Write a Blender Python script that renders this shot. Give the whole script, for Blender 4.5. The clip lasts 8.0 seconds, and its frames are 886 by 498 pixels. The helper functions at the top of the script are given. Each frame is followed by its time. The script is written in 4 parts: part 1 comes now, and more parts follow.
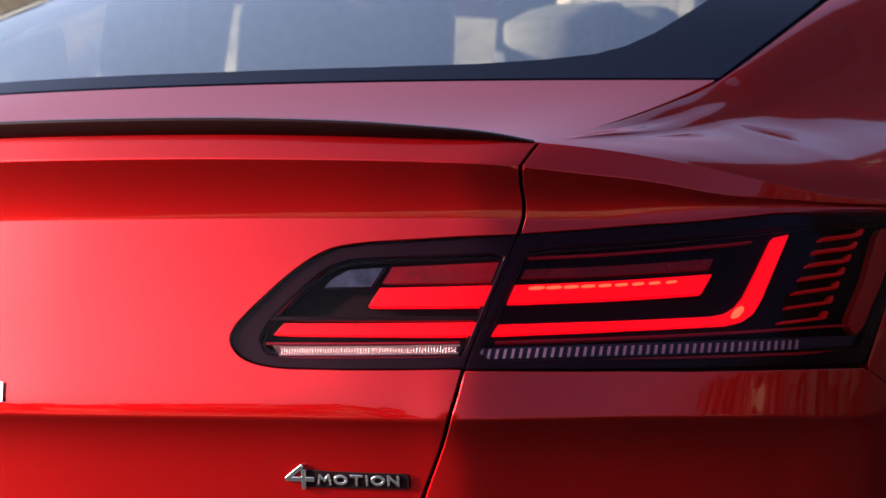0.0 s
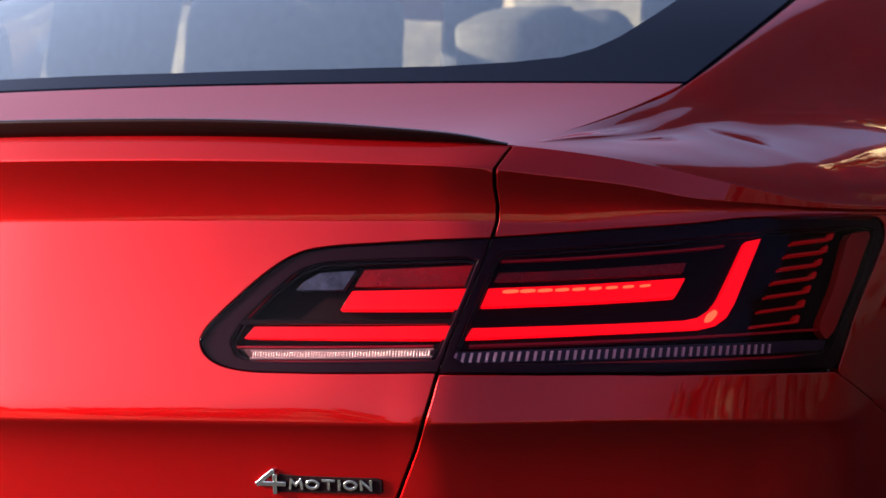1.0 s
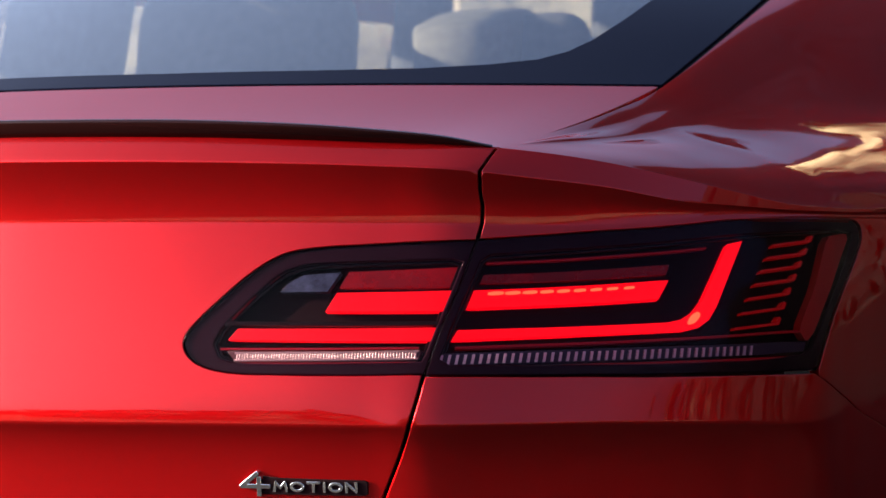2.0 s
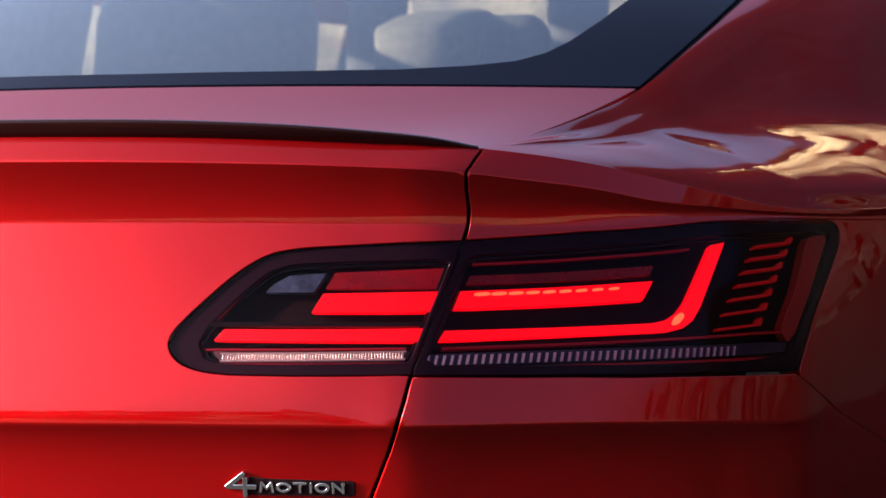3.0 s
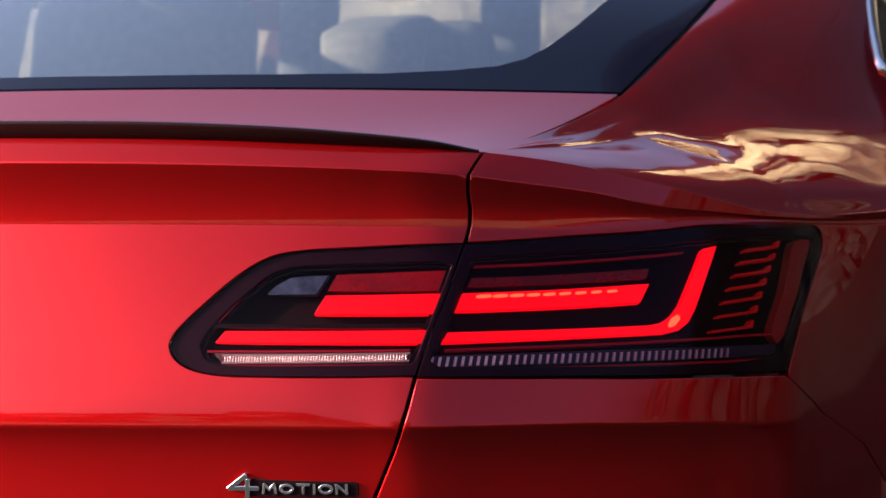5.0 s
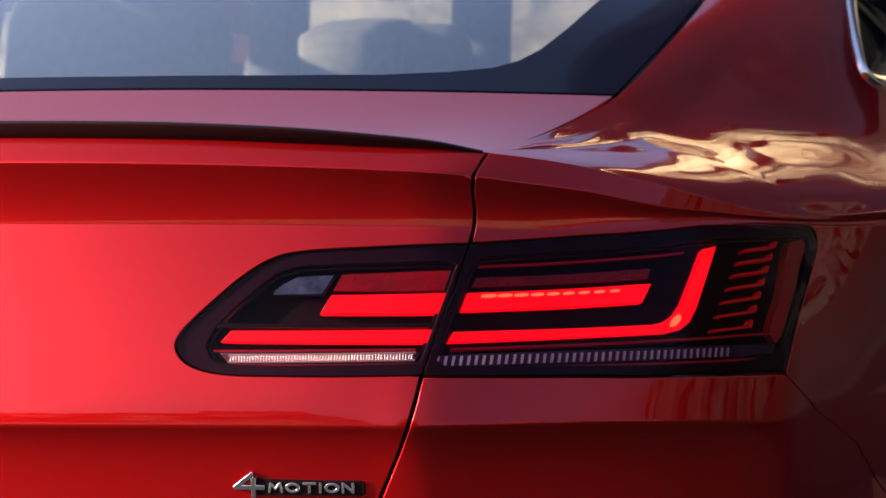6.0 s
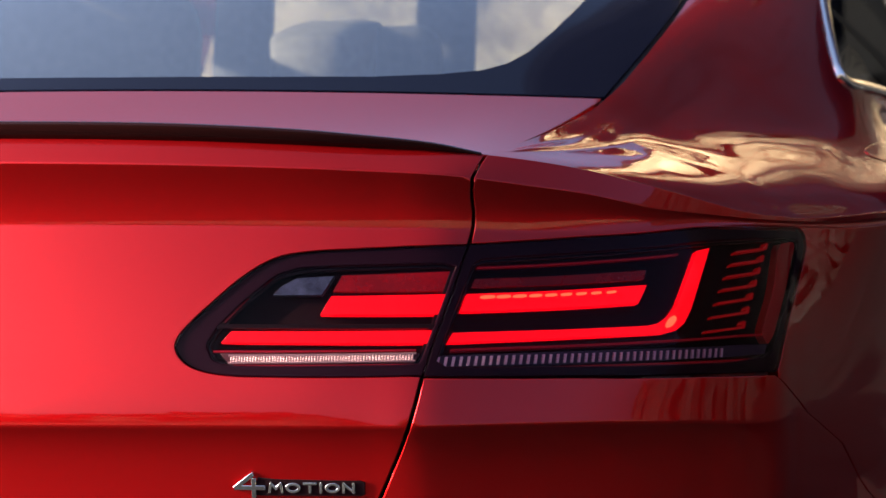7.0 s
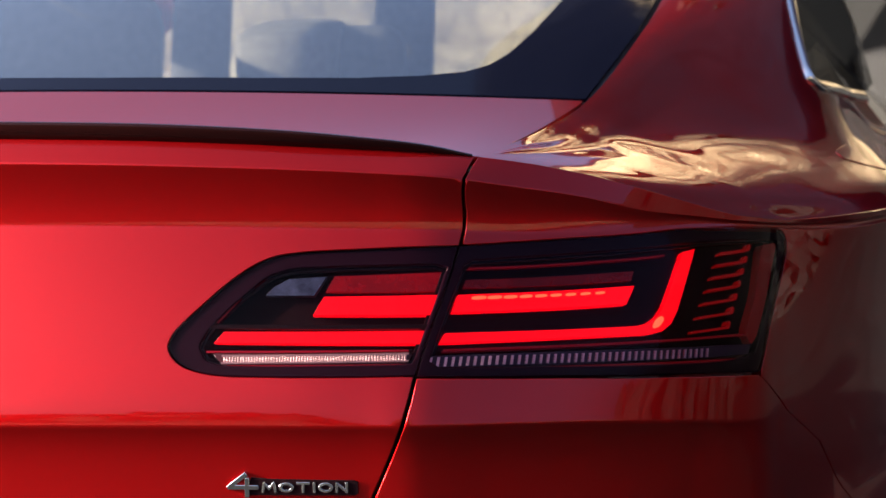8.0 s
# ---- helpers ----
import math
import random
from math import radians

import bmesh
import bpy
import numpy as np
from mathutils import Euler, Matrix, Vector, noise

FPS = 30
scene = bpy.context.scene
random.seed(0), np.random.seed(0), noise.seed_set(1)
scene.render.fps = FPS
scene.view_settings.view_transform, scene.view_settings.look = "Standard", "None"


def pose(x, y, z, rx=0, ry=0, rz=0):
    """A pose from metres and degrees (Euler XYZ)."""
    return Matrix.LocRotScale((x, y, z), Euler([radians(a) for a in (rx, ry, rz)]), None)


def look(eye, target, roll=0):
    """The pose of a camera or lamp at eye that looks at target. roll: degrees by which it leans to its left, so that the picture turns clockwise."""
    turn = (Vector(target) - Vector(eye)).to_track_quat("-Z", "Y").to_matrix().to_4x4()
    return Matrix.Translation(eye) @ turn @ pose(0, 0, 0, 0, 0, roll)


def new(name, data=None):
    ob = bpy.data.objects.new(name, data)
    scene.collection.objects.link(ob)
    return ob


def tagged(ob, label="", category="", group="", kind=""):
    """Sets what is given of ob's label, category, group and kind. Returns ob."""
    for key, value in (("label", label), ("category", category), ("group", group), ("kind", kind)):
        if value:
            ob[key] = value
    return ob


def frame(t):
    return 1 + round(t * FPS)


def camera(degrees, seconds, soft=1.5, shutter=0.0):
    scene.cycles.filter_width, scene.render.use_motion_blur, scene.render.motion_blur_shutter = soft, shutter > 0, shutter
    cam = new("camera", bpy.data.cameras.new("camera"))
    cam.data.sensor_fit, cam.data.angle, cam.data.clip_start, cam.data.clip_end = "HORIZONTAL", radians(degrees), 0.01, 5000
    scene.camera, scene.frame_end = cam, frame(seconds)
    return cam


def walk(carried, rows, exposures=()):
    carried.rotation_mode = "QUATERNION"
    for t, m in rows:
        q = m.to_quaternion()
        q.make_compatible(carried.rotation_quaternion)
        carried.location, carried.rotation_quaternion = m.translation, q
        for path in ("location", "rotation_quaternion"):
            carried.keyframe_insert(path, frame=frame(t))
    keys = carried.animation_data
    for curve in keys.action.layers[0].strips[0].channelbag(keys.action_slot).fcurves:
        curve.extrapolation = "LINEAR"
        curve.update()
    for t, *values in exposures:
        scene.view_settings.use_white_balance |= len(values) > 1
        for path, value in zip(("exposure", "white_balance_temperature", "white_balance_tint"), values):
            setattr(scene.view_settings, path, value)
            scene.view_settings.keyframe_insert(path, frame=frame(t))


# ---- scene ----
from mathutils.geometry import delaunay_2d_cdt

cam = camera(23.4, 8.0)
PATH = [
    (0, (1.494, -1.679, 1.068), (0.577, 0.094, 0.939), -2.6),
    (0.5, (1.468, -1.677, 1.069), (0.586, 0.113, 0.939), -2.4),
    (1, (1.446, -1.689, 1.069), (0.594, 0.116, 0.94), -2.3),
    (1.5, (1.418, -1.702, 1.07), (0.601, 0.118, 0.941), -2.2),
    (3, (1.345, -1.738, 1.073), (0.621, 0.121, 0.942), -1.9),
    (3.5, (1.319, -1.75, 1.075), (0.627, 0.122, 0.943), -1.8),
    (4, (1.296, -1.763, 1.076), (0.63, 0.118, 0.943), -1.7),
    (4.5, (1.265, -1.778, 1.075), (0.626, 0.113, 0.944), -1.6),
    (6, (1.182, -1.822, 1.07), (0.622, 0.094, 0.946), -1.4),
    (6.5, (1.152, -1.835, 1.072), (0.62, 0.089, 0.947), -1.3),
    (7, (1.126, -1.85, 1.072), (0.625, 0.082, 0.948), -1.2),
    (7.5, (1.096, -1.865, 1.076), (0.63, 0.076, 0.949), -1.1),
    (8, (1.072, -1.879, 1.079), (0.635, 0.068, 0.95), -1.0),
]
walk(cam, [(t, look(eye, aim, lean)) for t, eye, aim, lean in PATH])
cam.data.dof.use_dof, cam.data.dof.focus_distance, cam.data.dof.aperture_fstop = True, 2.05, 9.0

# ---------------------------------------------------------------- world and sun
scene.view_settings.exposure = 2.25
SUN_AZIMUTH, SUN_HEIGHT = radians(-160), radians(16)
SUN_WAY = Vector((math.cos(SUN_AZIMUTH) * math.cos(SUN_HEIGHT), math.sin(SUN_AZIMUTH) * math.cos(SUN_HEIGHT), math.sin(SUN_HEIGHT)))
world = bpy.data.worlds.new("sky")
scene.world = world
world.use_nodes = True
wn = world.node_tree.nodes
sky = wn.new("ShaderNodeTexSky")
sky.sky_type, sky.sun_disc = "NISHITA", False
sky.sun_elevation, sky.sun_rotation = math.asin(SUN_WAY.z), math.atan2(SUN_WAY.x, SUN_WAY.y)
sky.dust_density, sky.air_density, sky.ozone_density = 9.5, 0.36, 3.0
wn["Background"].inputs["Strength"].default_value = 0.15
world.node_tree.links.new(sky.outputs[0], wn["Background"].inputs["Color"])
sun = new("sun", bpy.data.lights.new("sun", "SUN"))
sun.data.energy, sun.data.angle, sun.data.color = 4.6, radians(0.6), (1.0, 0.84, 0.64)
sun.matrix_world = look(SUN_WAY * 50, (0, 0, 0))


# ---------------------------------------------------------------- materials
def principled(name, color, rough=0.5, metal=0.0, **more):
    m = bpy.data.materials.new(name)
    m.use_nodes = True
    b = m.node_tree.nodes["Principled BSDF"]
    b.inputs["Base Color"].default_value = (*color, 1)
    b.inputs["Roughness"].default_value = rough
    b.inputs["Metallic"].default_value = metal
    for key, value in more.items():
        b.inputs[key.replace("_", " ")].default_value = value
    return m


def noisy(m, scale, low, high, detail=6.0, bump=0.0, bump_scale=None, coords="Object", rough=None):
    """Mixes two colours by noise at a coarse and a fine scale and adds fine relief."""
    n, k = m.node_tree.nodes, m.node_tree.links
    b = n["Principled BSDF"]
    tc = n.new("ShaderNodeTexCoord")
    a = n.new("ShaderNodeTexNoise")
    a.inputs["Scale"].default_value, a.inputs["Detail"].default_value = scale, detail
    c = n.new("ShaderNodeTexNoise")
    c.inputs["Scale"].default_value, c.inputs["Detail"].default_value = scale * 9, 3
    mix = n.new("ShaderNodeMath")
    mix.operation = "MULTIPLY_ADD"
    mix.inputs[1].default_value = 0.35
    ramp = n.new("ShaderNodeValToRGB")
    ramp.color_ramp.elements[0].position, ramp.color_ramp.elements[1].position = 0.45, 0.9
    ramp.color_ramp.elements[0].color, ramp.color_ramp.elements[1].color = (*low, 1), (*high, 1)
    for t in (a, c):
        k.new(tc.outputs[coords], t.inputs["Vector"])
    k.new(c.outputs["Fac"], mix.inputs[0])
    k.new(a.outputs["Fac"], mix.inputs[2])
    k.new(mix.outputs[0], ramp.inputs["Fac"])
    k.new(ramp.outputs["Color"], b.inputs["Base Color"])
    if bump:
        h = n.new("ShaderNodeBump")
        h.inputs["Strength"].default_value = bump
        h.inputs["Distance"].default_value = bump_scale or 0.01
        k.new(mix.outputs[0], h.inputs["Height"])
        k.new(h.outputs["Normal"], b.inputs["Normal"])
    if rough:
        r = n.new("ShaderNodeMapRange")
        r.inputs["To Min"].default_value, r.inputs["To Max"].default_value = rough
        k.new(c.outputs["Fac"], r.inputs["Value"])
        k.new(r.outputs["Result"], b.inputs["Roughness"])
    return m


def pane(name, tint, gloss=0.02, ior=1.5, veil=0.0, thin=False):
    """A thin pane: a clear or smoked sheet whose gloss follows Fresnel; a pale blue film paints in sky glare."""
    m = bpy.data.materials.new(name)
    m.use_nodes = True
    n, k = m.node_tree.nodes, m.node_tree.links
    n.remove(n["Principled BSDF"])
    t, g, f, x = n.new("ShaderNodeBsdfTransparent"), n.new("ShaderNodeBsdfGlossy"), n.new("ShaderNodeFresnel"), n.new("ShaderNodeMixShader")
    t.inputs["Color"].default_value, g.inputs["Roughness"].default_value, f.inputs["IOR"].default_value = (*tint, 1), gloss, ior
    if thin:
        w, e, s = n.new("ShaderNodeLayerWeight"), n.new("ShaderNodeMath"), n.new("ShaderNodeMapRange")
        w.inputs["Blend"].default_value = 0.5
        e.operation, e.inputs[1].default_value = "POWER", 5.0
        s.inputs["To Min"].default_value = ((ior - 1) / (ior + 1)) ** 2
        k.new(w.outputs["Facing"], e.inputs[0])
        k.new(e.outputs[0], s.inputs["Value"])
        k.new(s.outputs["Result"], x.inputs[0])
    else:
        k.new(f.outputs[0], x.inputs[0])
    k.new(t.outputs[0], x.inputs[1])
    k.new(g.outputs[0], x.inputs[2])
    if veil:
        d, y, t2, c = n.new("ShaderNodeBsdfDiffuse"), n.new("ShaderNodeMixShader"), n.new("ShaderNodeTexNoise"), n.new("ShaderNodeMapRange")
        d.inputs["Color"].default_value = (0.42, 0.58, 0.85, 1)
        t2.inputs["Scale"].default_value = 2.0
        c.inputs["To Min"].default_value, c.inputs["To Max"].default_value = veil * 0.7, veil * 1.3
        k.new(t2.outputs["Fac"], c.inputs["Value"])
        k.new(c.outputs["Result"], y.inputs[0])
        k.new(x.outputs[0], y.inputs[1])
        k.new(d.outputs[0], y.inputs[2])
        x = y
    k.new(x.outputs[0], n["Material Output"].inputs["Surface"])
    return m


def glow(name, color, strength, base=(0.3, 0.0, 0.005)):
    m = principled(name, base, 0.25)
    b = m.node_tree.nodes["Principled BSDF"]
    b.inputs["Emission Color"].default_value, b.inputs["Emission Strength"].default_value = (*color, 1), strength
    return m


PAINT = principled("red_paint", (0.37, 0.0035, 0.0045), 0.33, 0.82, Specular_IOR_Level=0.0, Specular_Tint=(0.45, 0.004, 0.008, 1.0), Coat_Weight=1.0, Coat_Roughness=0.012, Coat_IOR=1.38)


def flakes(m):
    """Fine metallic flakes under the lacquer, and a faint orange peel in the lacquer."""
    n, k = m.node_tree.nodes, m.node_tree.links
    b = n["Principled BSDF"]
    tc, v, w = n.new("ShaderNodeTexCoord"), n.new("ShaderNodeTexVoronoi"), n.new("ShaderNodeTexNoise")
    v.inputs["Scale"].default_value, w.inputs["Scale"].default_value = 1400, 260
    k.new(tc.outputs["Object"], v.inputs["Vector"])
    k.new(tc.outputs["Object"], w.inputs["Vector"])
    h = n.new("ShaderNodeBump")
    h.inputs["Strength"].default_value, h.inputs["Distance"].default_value = 0.12, 0.0004
    k.new(v.outputs["Distance"], h.inputs["Height"])
    k.new(h.outputs["Normal"], b.inputs["Normal"])
    o = n.new("ShaderNodeBump")
    o.inputs["Strength"].default_value, o.inputs["Distance"].default_value = 0.05, 0.00003
    k.new(w.outputs["Fac"], o.inputs["Height"])
    k.new(o.outputs["Normal"], b.inputs["Coat Normal"])


flakes(PAINT)
BLACK_GLOSS = principled("gloss_black_plastic", (0.006, 0.003, 0.003), 0.10, 0.0, Coat_Weight=0.0, Specular_IOR_Level=0.22)
SPOILER = principled("gloss_black_spoiler", (0.012, 0.0025, 0.0025), 0.16, 0.0, Specular_IOR_Level=0.2)
# the red glow of the lit bars is tinted into these two blacks
BLACK_SATIN = principled("red_tinted_black_plastic", (0.006, 0.0008, 0.002), 0.6, Specular_IOR_Level=0.05)
BLACK_BEZEL = principled("red_tinted_bezel_plastic", (0.010, 0.002, 0.007), 0.3, Specular_IOR_Level=0.12)
BLACK_VOID = principled("dark_inner_metal", (0.006, 0.004, 0.004), 0.7)
CHROME = principled("chrome", (0.82, 0.83, 0.85), 0.07, 1.0)
CHROME_SATIN = principled("brushed_chrome", (0.70, 0.71, 0.73), 0.20, 1.0)
RUBBER = principled("tyre_rubber", (0.015, 0.015, 0.016), 0.75)
ALLOY = principled("alloy", (0.50, 0.51, 0.53), 0.28, 1.0)
LENS = pane("smoked_lens", (0.62, 0.40, 0.47), 0.012, 1.17)
GLASS = pane("tinted_glass", (0.74, 0.77, 0.76), 0.01, 2.4, 0.055)
SIDE_GLASS = pane("side_glass", (0.49, 0.54, 0.57), 0.01, 1.6, thin=True)
QUARTER_GLASS = pane("dark_quarter_glass", (0.14, 0.15, 0.16), 0.01, 1.13)
FRIT = principled("black_ceramic_border", (0.004, 0.005, 0.012), 0.06, 0.0, Specular_IOR_Level=0.025, Coat_Weight=0.0, Coat_Roughness=0.02)
RED_LIT = glow("lit_red_light_guide", (1.0, 0.0, 0.006), 0.40, (0.2, 0.0, 0.003))
RED_HOT = glow("bright_light_source", (1.0, 0.10, 0.035), 0.9)
# reflectors, not light sources: a weak red emission is added to brighten them
RED_DIM = noisy(glow("glowing_red_reflector", (1.0, 0.0, 0.012), 0.05, (0.20, 0.003, 0.010)), 38, (0.002, 0.0001, 0.0005), (0.09, 0.0005, 0.002), detail=2.0)
RED_DARK = noisy(glow("dark_glowing_reflector", (1.0, 0.0, 0.012), 0.012, (0.20, 0.003, 0.010)), 30, (0.001, 0.0001, 0.0003), (0.07, 0.0005, 0.002), detail=2.0)
RED_FAINT = glow("faint_red_line", (1.0, 0.005, 0.01), 0.033, (0.15, 0.0, 0.003))
RED_EDGE = glow("dark_red_edge", (1.0, 0.0, 0.02), 0.012, (0.15, 0.002, 0.01))
RED_SIDE = principled("dark_red_side_reflector", (0.55, 0.006, 0.012), 0.35)
CLEAR_OPTIC = noisy(principled("clear_reflector", (0.045, 0.075, 0.12), 0.35, 0.0, Specular_IOR_Level=0.2), 90, (0.010, 0.022, 0.045), (0.05, 0.095, 0.17), detail=2.0)
STRIP_DARK = principled("dark_grey_strip", (0.05, 0.018, 0.022), 0.35)
PRISM = principled("prism_reflector", (0.34, 0.31, 0.31), 0.3, 0.5)
DASH_WHITE = principled("silver_dash", (0.75, 0.76, 0.84), 0.3, 0.3)
DASH_BLUE = principled("blue_black_strip", (0.02, 0.026, 0.055), 0.3)
CLOTH = noisy(principled("grey_upholstery", (0.1, 0.1, 0.1), 0.85), 60, (0.016, 0.017, 0.019), (0.036, 0.037, 0.038), bump=0.3, bump_scale=0.002)
# paler copy of the grey upholstery: its sunlit tone put into the colour
SUNLIT_CLOTH = noisy(principled("sunlit_upholstery", (0.4, 0.38, 0.33), 0.8), 70, (0.06, 0.058, 0.048), (0.10, 0.096, 0.08), bump=0.2, bump_scale=0.002)
TRIM_DARK = noisy(principled("dark_trim", (0.03, 0.03, 0.035), 0.8), 40, (0.022, 0.024, 0.03), (0.045, 0.046, 0.055), bump=0.2, bump_scale=0.002)


# ---------------------------------------------------------------- the shape of the car
def hermite(ts, ps):
    """A smooth curve through the points ps at the parameters ts."""
    ts, ps = np.array(ts, float), np.array(ps, float)
    ms = np.gradient(ps, ts, axis=0)

    def at(t):
        t = np.asarray(t, float)
        i = np.clip(np.searchsorted(ts, t, side="right") - 1, 0, len(ts) - 2)
        h = ts[i + 1] - ts[i]
        s = ((t - ts[i]) / h)[..., None]
        h = h[..., None]
        out = (1 - s) ** 2 * (1 + 2 * s) * ps[i] + s * (1 - s) ** 2 * h * ms[i] + s * s * (3 - 2 * s) * ps[i + 1] + s * s * (s - 1) * h * ms[i + 1]
        lo, hi = ps[0] + (t[..., None] - ts[0]) * ms[0], ps[-1] + (t[..., None] - ts[-1]) * ms[-1]
        return np.where(t[..., None] < ts[0], lo, np.where(t[..., None] > ts[-1], hi, out))
    return at


# the car's feature lines, from the middle of the tail round the corner and along the side
ROW_CREASE = [(0, 0, 0.785), (0.2, 0.005, 0.785), (0.4, 0.023, 0.785), (0.55, 0.044, 0.784), (0.61, 0.055, 0.784), (0.687, 0.098, 0.781), (0.75, 0.143, 0.777), (0.8, 0.185, 0.772), (0.85, 0.235, 0.766), (0.885, 0.28, 0.76), (0.91, 0.325, 0.756), (0.925, 0.3845, 0.753), (0.942, 0.461, 0.752), (0.969, 0.577, 0.752), (1.004, 0.735, 0.752), (1.031, 0.91, 0.752), (1.055, 1.4, 0.755), (1.049, 2.8, 0.77), (1.024, 3.85, 0.76), (0.942, 4.5, 0.74), (0.86, 4.87, 0.7), (0.55, 5.13, 0.68), (0, 5.21, 0.67)]
ROW_LAMP = [(0, 0.0175, 0.86), (0.2, 0.0235, 0.86), (0.4, 0.0415, 0.86), (0.55, 0.0645, 0.86), (0.612, 0.0805, 0.86), (0.687, 0.1225, 0.86), (0.75, 0.1625, 0.86), (0.8, 0.2025, 0.86), (0.85, 0.2515, 0.86), (0.885, 0.2965, 0.86), (0.909, 0.342, 0.858), (0.9255, 0.4, 0.857), (0.9445, 0.477, 0.856), (0.9765, 0.5915, 0.855), (1.0125, 0.742, 0.855), (1.04, 0.912, 0.855), (1.065, 1.4, 0.855), (1.066, 2.8, 0.855), (1.041, 3.85, 0.845), (0.959, 4.5, 0.8), (0.855, 4.85, 0.74), (0.548, 5.11, 0.71), (0, 5.19, 0.7)]
ROW_FOLD = [(0, 0.048, 0.976), (0.2, 0.054, 0.975), (0.4, 0.078, 0.971), (0.55, 0.108, 0.966), (0.612, 0.125, 0.964), (0.687, 0.167, 0.959), (0.745, 0.206, 0.957), (0.795, 0.247, 0.956), (0.842, 0.297, 0.956), (0.877, 0.343, 0.953), (0.904, 0.394, 0.9495), (0.922, 0.443, 0.946), (0.949, 0.51, 0.941), (0.99, 0.615, 0.937), (1.028, 0.757, 0.936), (1.053, 0.918, 0.936), (1.078, 1.4, 0.936), (1.0805, 2.8, 0.936), (1.0555, 3.85, 0.921), (0.976, 4.48, 0.846), (0.84, 4.82, 0.766), (0.54, 5.07, 0.736), (0, 5.15, 0.726)]
ROW_COVE = [(0, 0.038, 1.038), (0.2, 0.044, 1.036), (0.4, 0.069, 1.03), (0.55, 0.1, 1.022), (0.614, 0.118, 1.017), (0.69, 0.161, 1.004), (0.748, 0.203, 0.992), (0.797, 0.247, 0.977), (0.843, 0.3, 0.968), (0.878, 0.348, 0.961), (0.905, 0.399, 0.956), (0.923, 0.446, 0.9525), (0.9484, 0.513, 0.9485), (0.9904, 0.618, 0.946), (1.0289, 0.759, 0.945), (1.0542, 0.92, 0.945), (1.0792, 1.4, 0.945), (1.0842, 2.8, 0.945), (1.0592, 3.85, 0.93), (0.979, 4.47, 0.86), (0.835, 4.8, 0.78), (0.535, 5.04, 0.75), (0, 5.12, 0.74)]
ROW_LIP = [(0, 0.058, 1.062), (0.2, 0.066, 1.06), (0.4, 0.092, 1.053), (0.55, 0.127, 1.043), (0.614, 0.147, 1.038), (0.689, 0.179, 1.027), (0.745, 0.216, 1.014), (0.795, 0.257, 0.998), (0.843, 0.306, 0.98), (0.88, 0.354, 0.966), (0.907, 0.405, 0.959), (0.924, 0.451, 0.955), (0.95, 0.515, 0.952), (0.992, 0.62, 0.951), (1.03, 0.76, 0.95), (1.055, 0.92, 0.95), (1.08, 1.4, 0.95), (1.085, 2.8, 0.95), (1.06, 3.85, 0.94), (0.98, 4.45, 0.872), (0.82, 4.77, 0.79), (0.53, 5.0, 0.76), (0, 5.08, 0.75)]
UST = [0.0]
for a, b in zip(ROW_CREASE, ROW_CREASE[1:]):
    UST.append(UST[-1] + math.hypot(b[0] - a[0], b[1] - a[1]))
CREASE, LAMP, FOLD, COVE, LIP = (hermite(UST, r) for r in (ROW_CREASE, ROW_LAMP, ROW_FOLD, ROW_COVE, ROW_LIP))
V_CREASE, V_LAMP, V_FOLD, V_COVE, V_LIP = .785, .86, .971, 1.035, 1.062


def wall(u, v):
    """The painted wall of the tail: u metres round the car from its middle, v the nominal height."""
    u, v = np.broadcast_arrays(np.asarray(u, float), np.asarray(v, float))
    f, l, a, c, h = CREASE(u), LAMP(u), FOLD(u), COVE(u), LIP(u)
    tang = CREASE(u + .004) - CREASE(u - .004)
    inward = np.stack([-tang[..., 1], tang[..., 0], 0 * u], -1)
    inward /= np.linalg.norm(inward, axis=-1)[..., None]
    v_ = v[..., None]
    up = np.array([0, 0, 1.0])
    # below the crease: tucked in at once, then nearly upright, then out to the bumper
    s = (V_CREASE - v_)
    fade = np.clip((1.12 - u) / .20, 0, 1)[..., None] ** 2
    low = f - up * s + inward * (.010 * fade * (1 - np.exp(-s / .018)) - .25 * np.maximum(s - .1, 0) * np.exp(-(s / .25) ** 2))
    s = (v_ - V_CREASE) / (V_LAMP - V_CREASE)
    t = (v_ - V_LAMP) / (V_FOLD - V_LAMP)
    k = (V_LAMP - V_CREASE) / (V_FOLD - V_LAMP)
    slope = ((l - f) + (a - l) * k) * .45
    lean = np.clip((u - .50) / .16, 0, 1) * np.clip((1.10 - u) / .12, 0, 1)
    lean = (.15 + .75 * lean)[..., None]
    upright = (l - f) * np.concatenate([lean, lean, 0 * lean + 1], -1)
    mid1 = (1 - s) ** 2 * (1 + 2 * s) * f + s * (1 - s) ** 2 * upright + s * s * (3 - 2 * s) * l + s * s * (s - 1) * slope
    m0 = slope / k
    mid2 = (1 - t) ** 2 * (1 + 2 * t) * l + t * (1 - t) ** 2 * m0 + t * t * (3 - 2 * t) * a + t * t * (t - 1) * (a - l) * .95
    s = (v_ - V_FOLD) / (V_COVE - V_FOLD)
    cove = a + (c - a) * s + inward * .0105 * s * (1 - s)
    s = (v_ - V_COVE) / (V_LIP - V_COVE)
    lip = c + (h - c) * s
    return np.where(v_ < V_CREASE, low, np.where(v_ < V_LAMP, mid1, np.where(v_ < V_FOLD, mid2, np.where(v_ < V_COVE, cove, lip))))


def normals(surface, p, q, e=.0015):
    """Outward normals of a surface of two parameters, softened over its creases."""
    n = np.cross(surface(p + e, q) - surface(p - e, q), surface(p, q + e) - surface(p, q - e))
    return n / np.maximum(np.linalg.norm(n, axis=-1), 1e-12)[..., None]


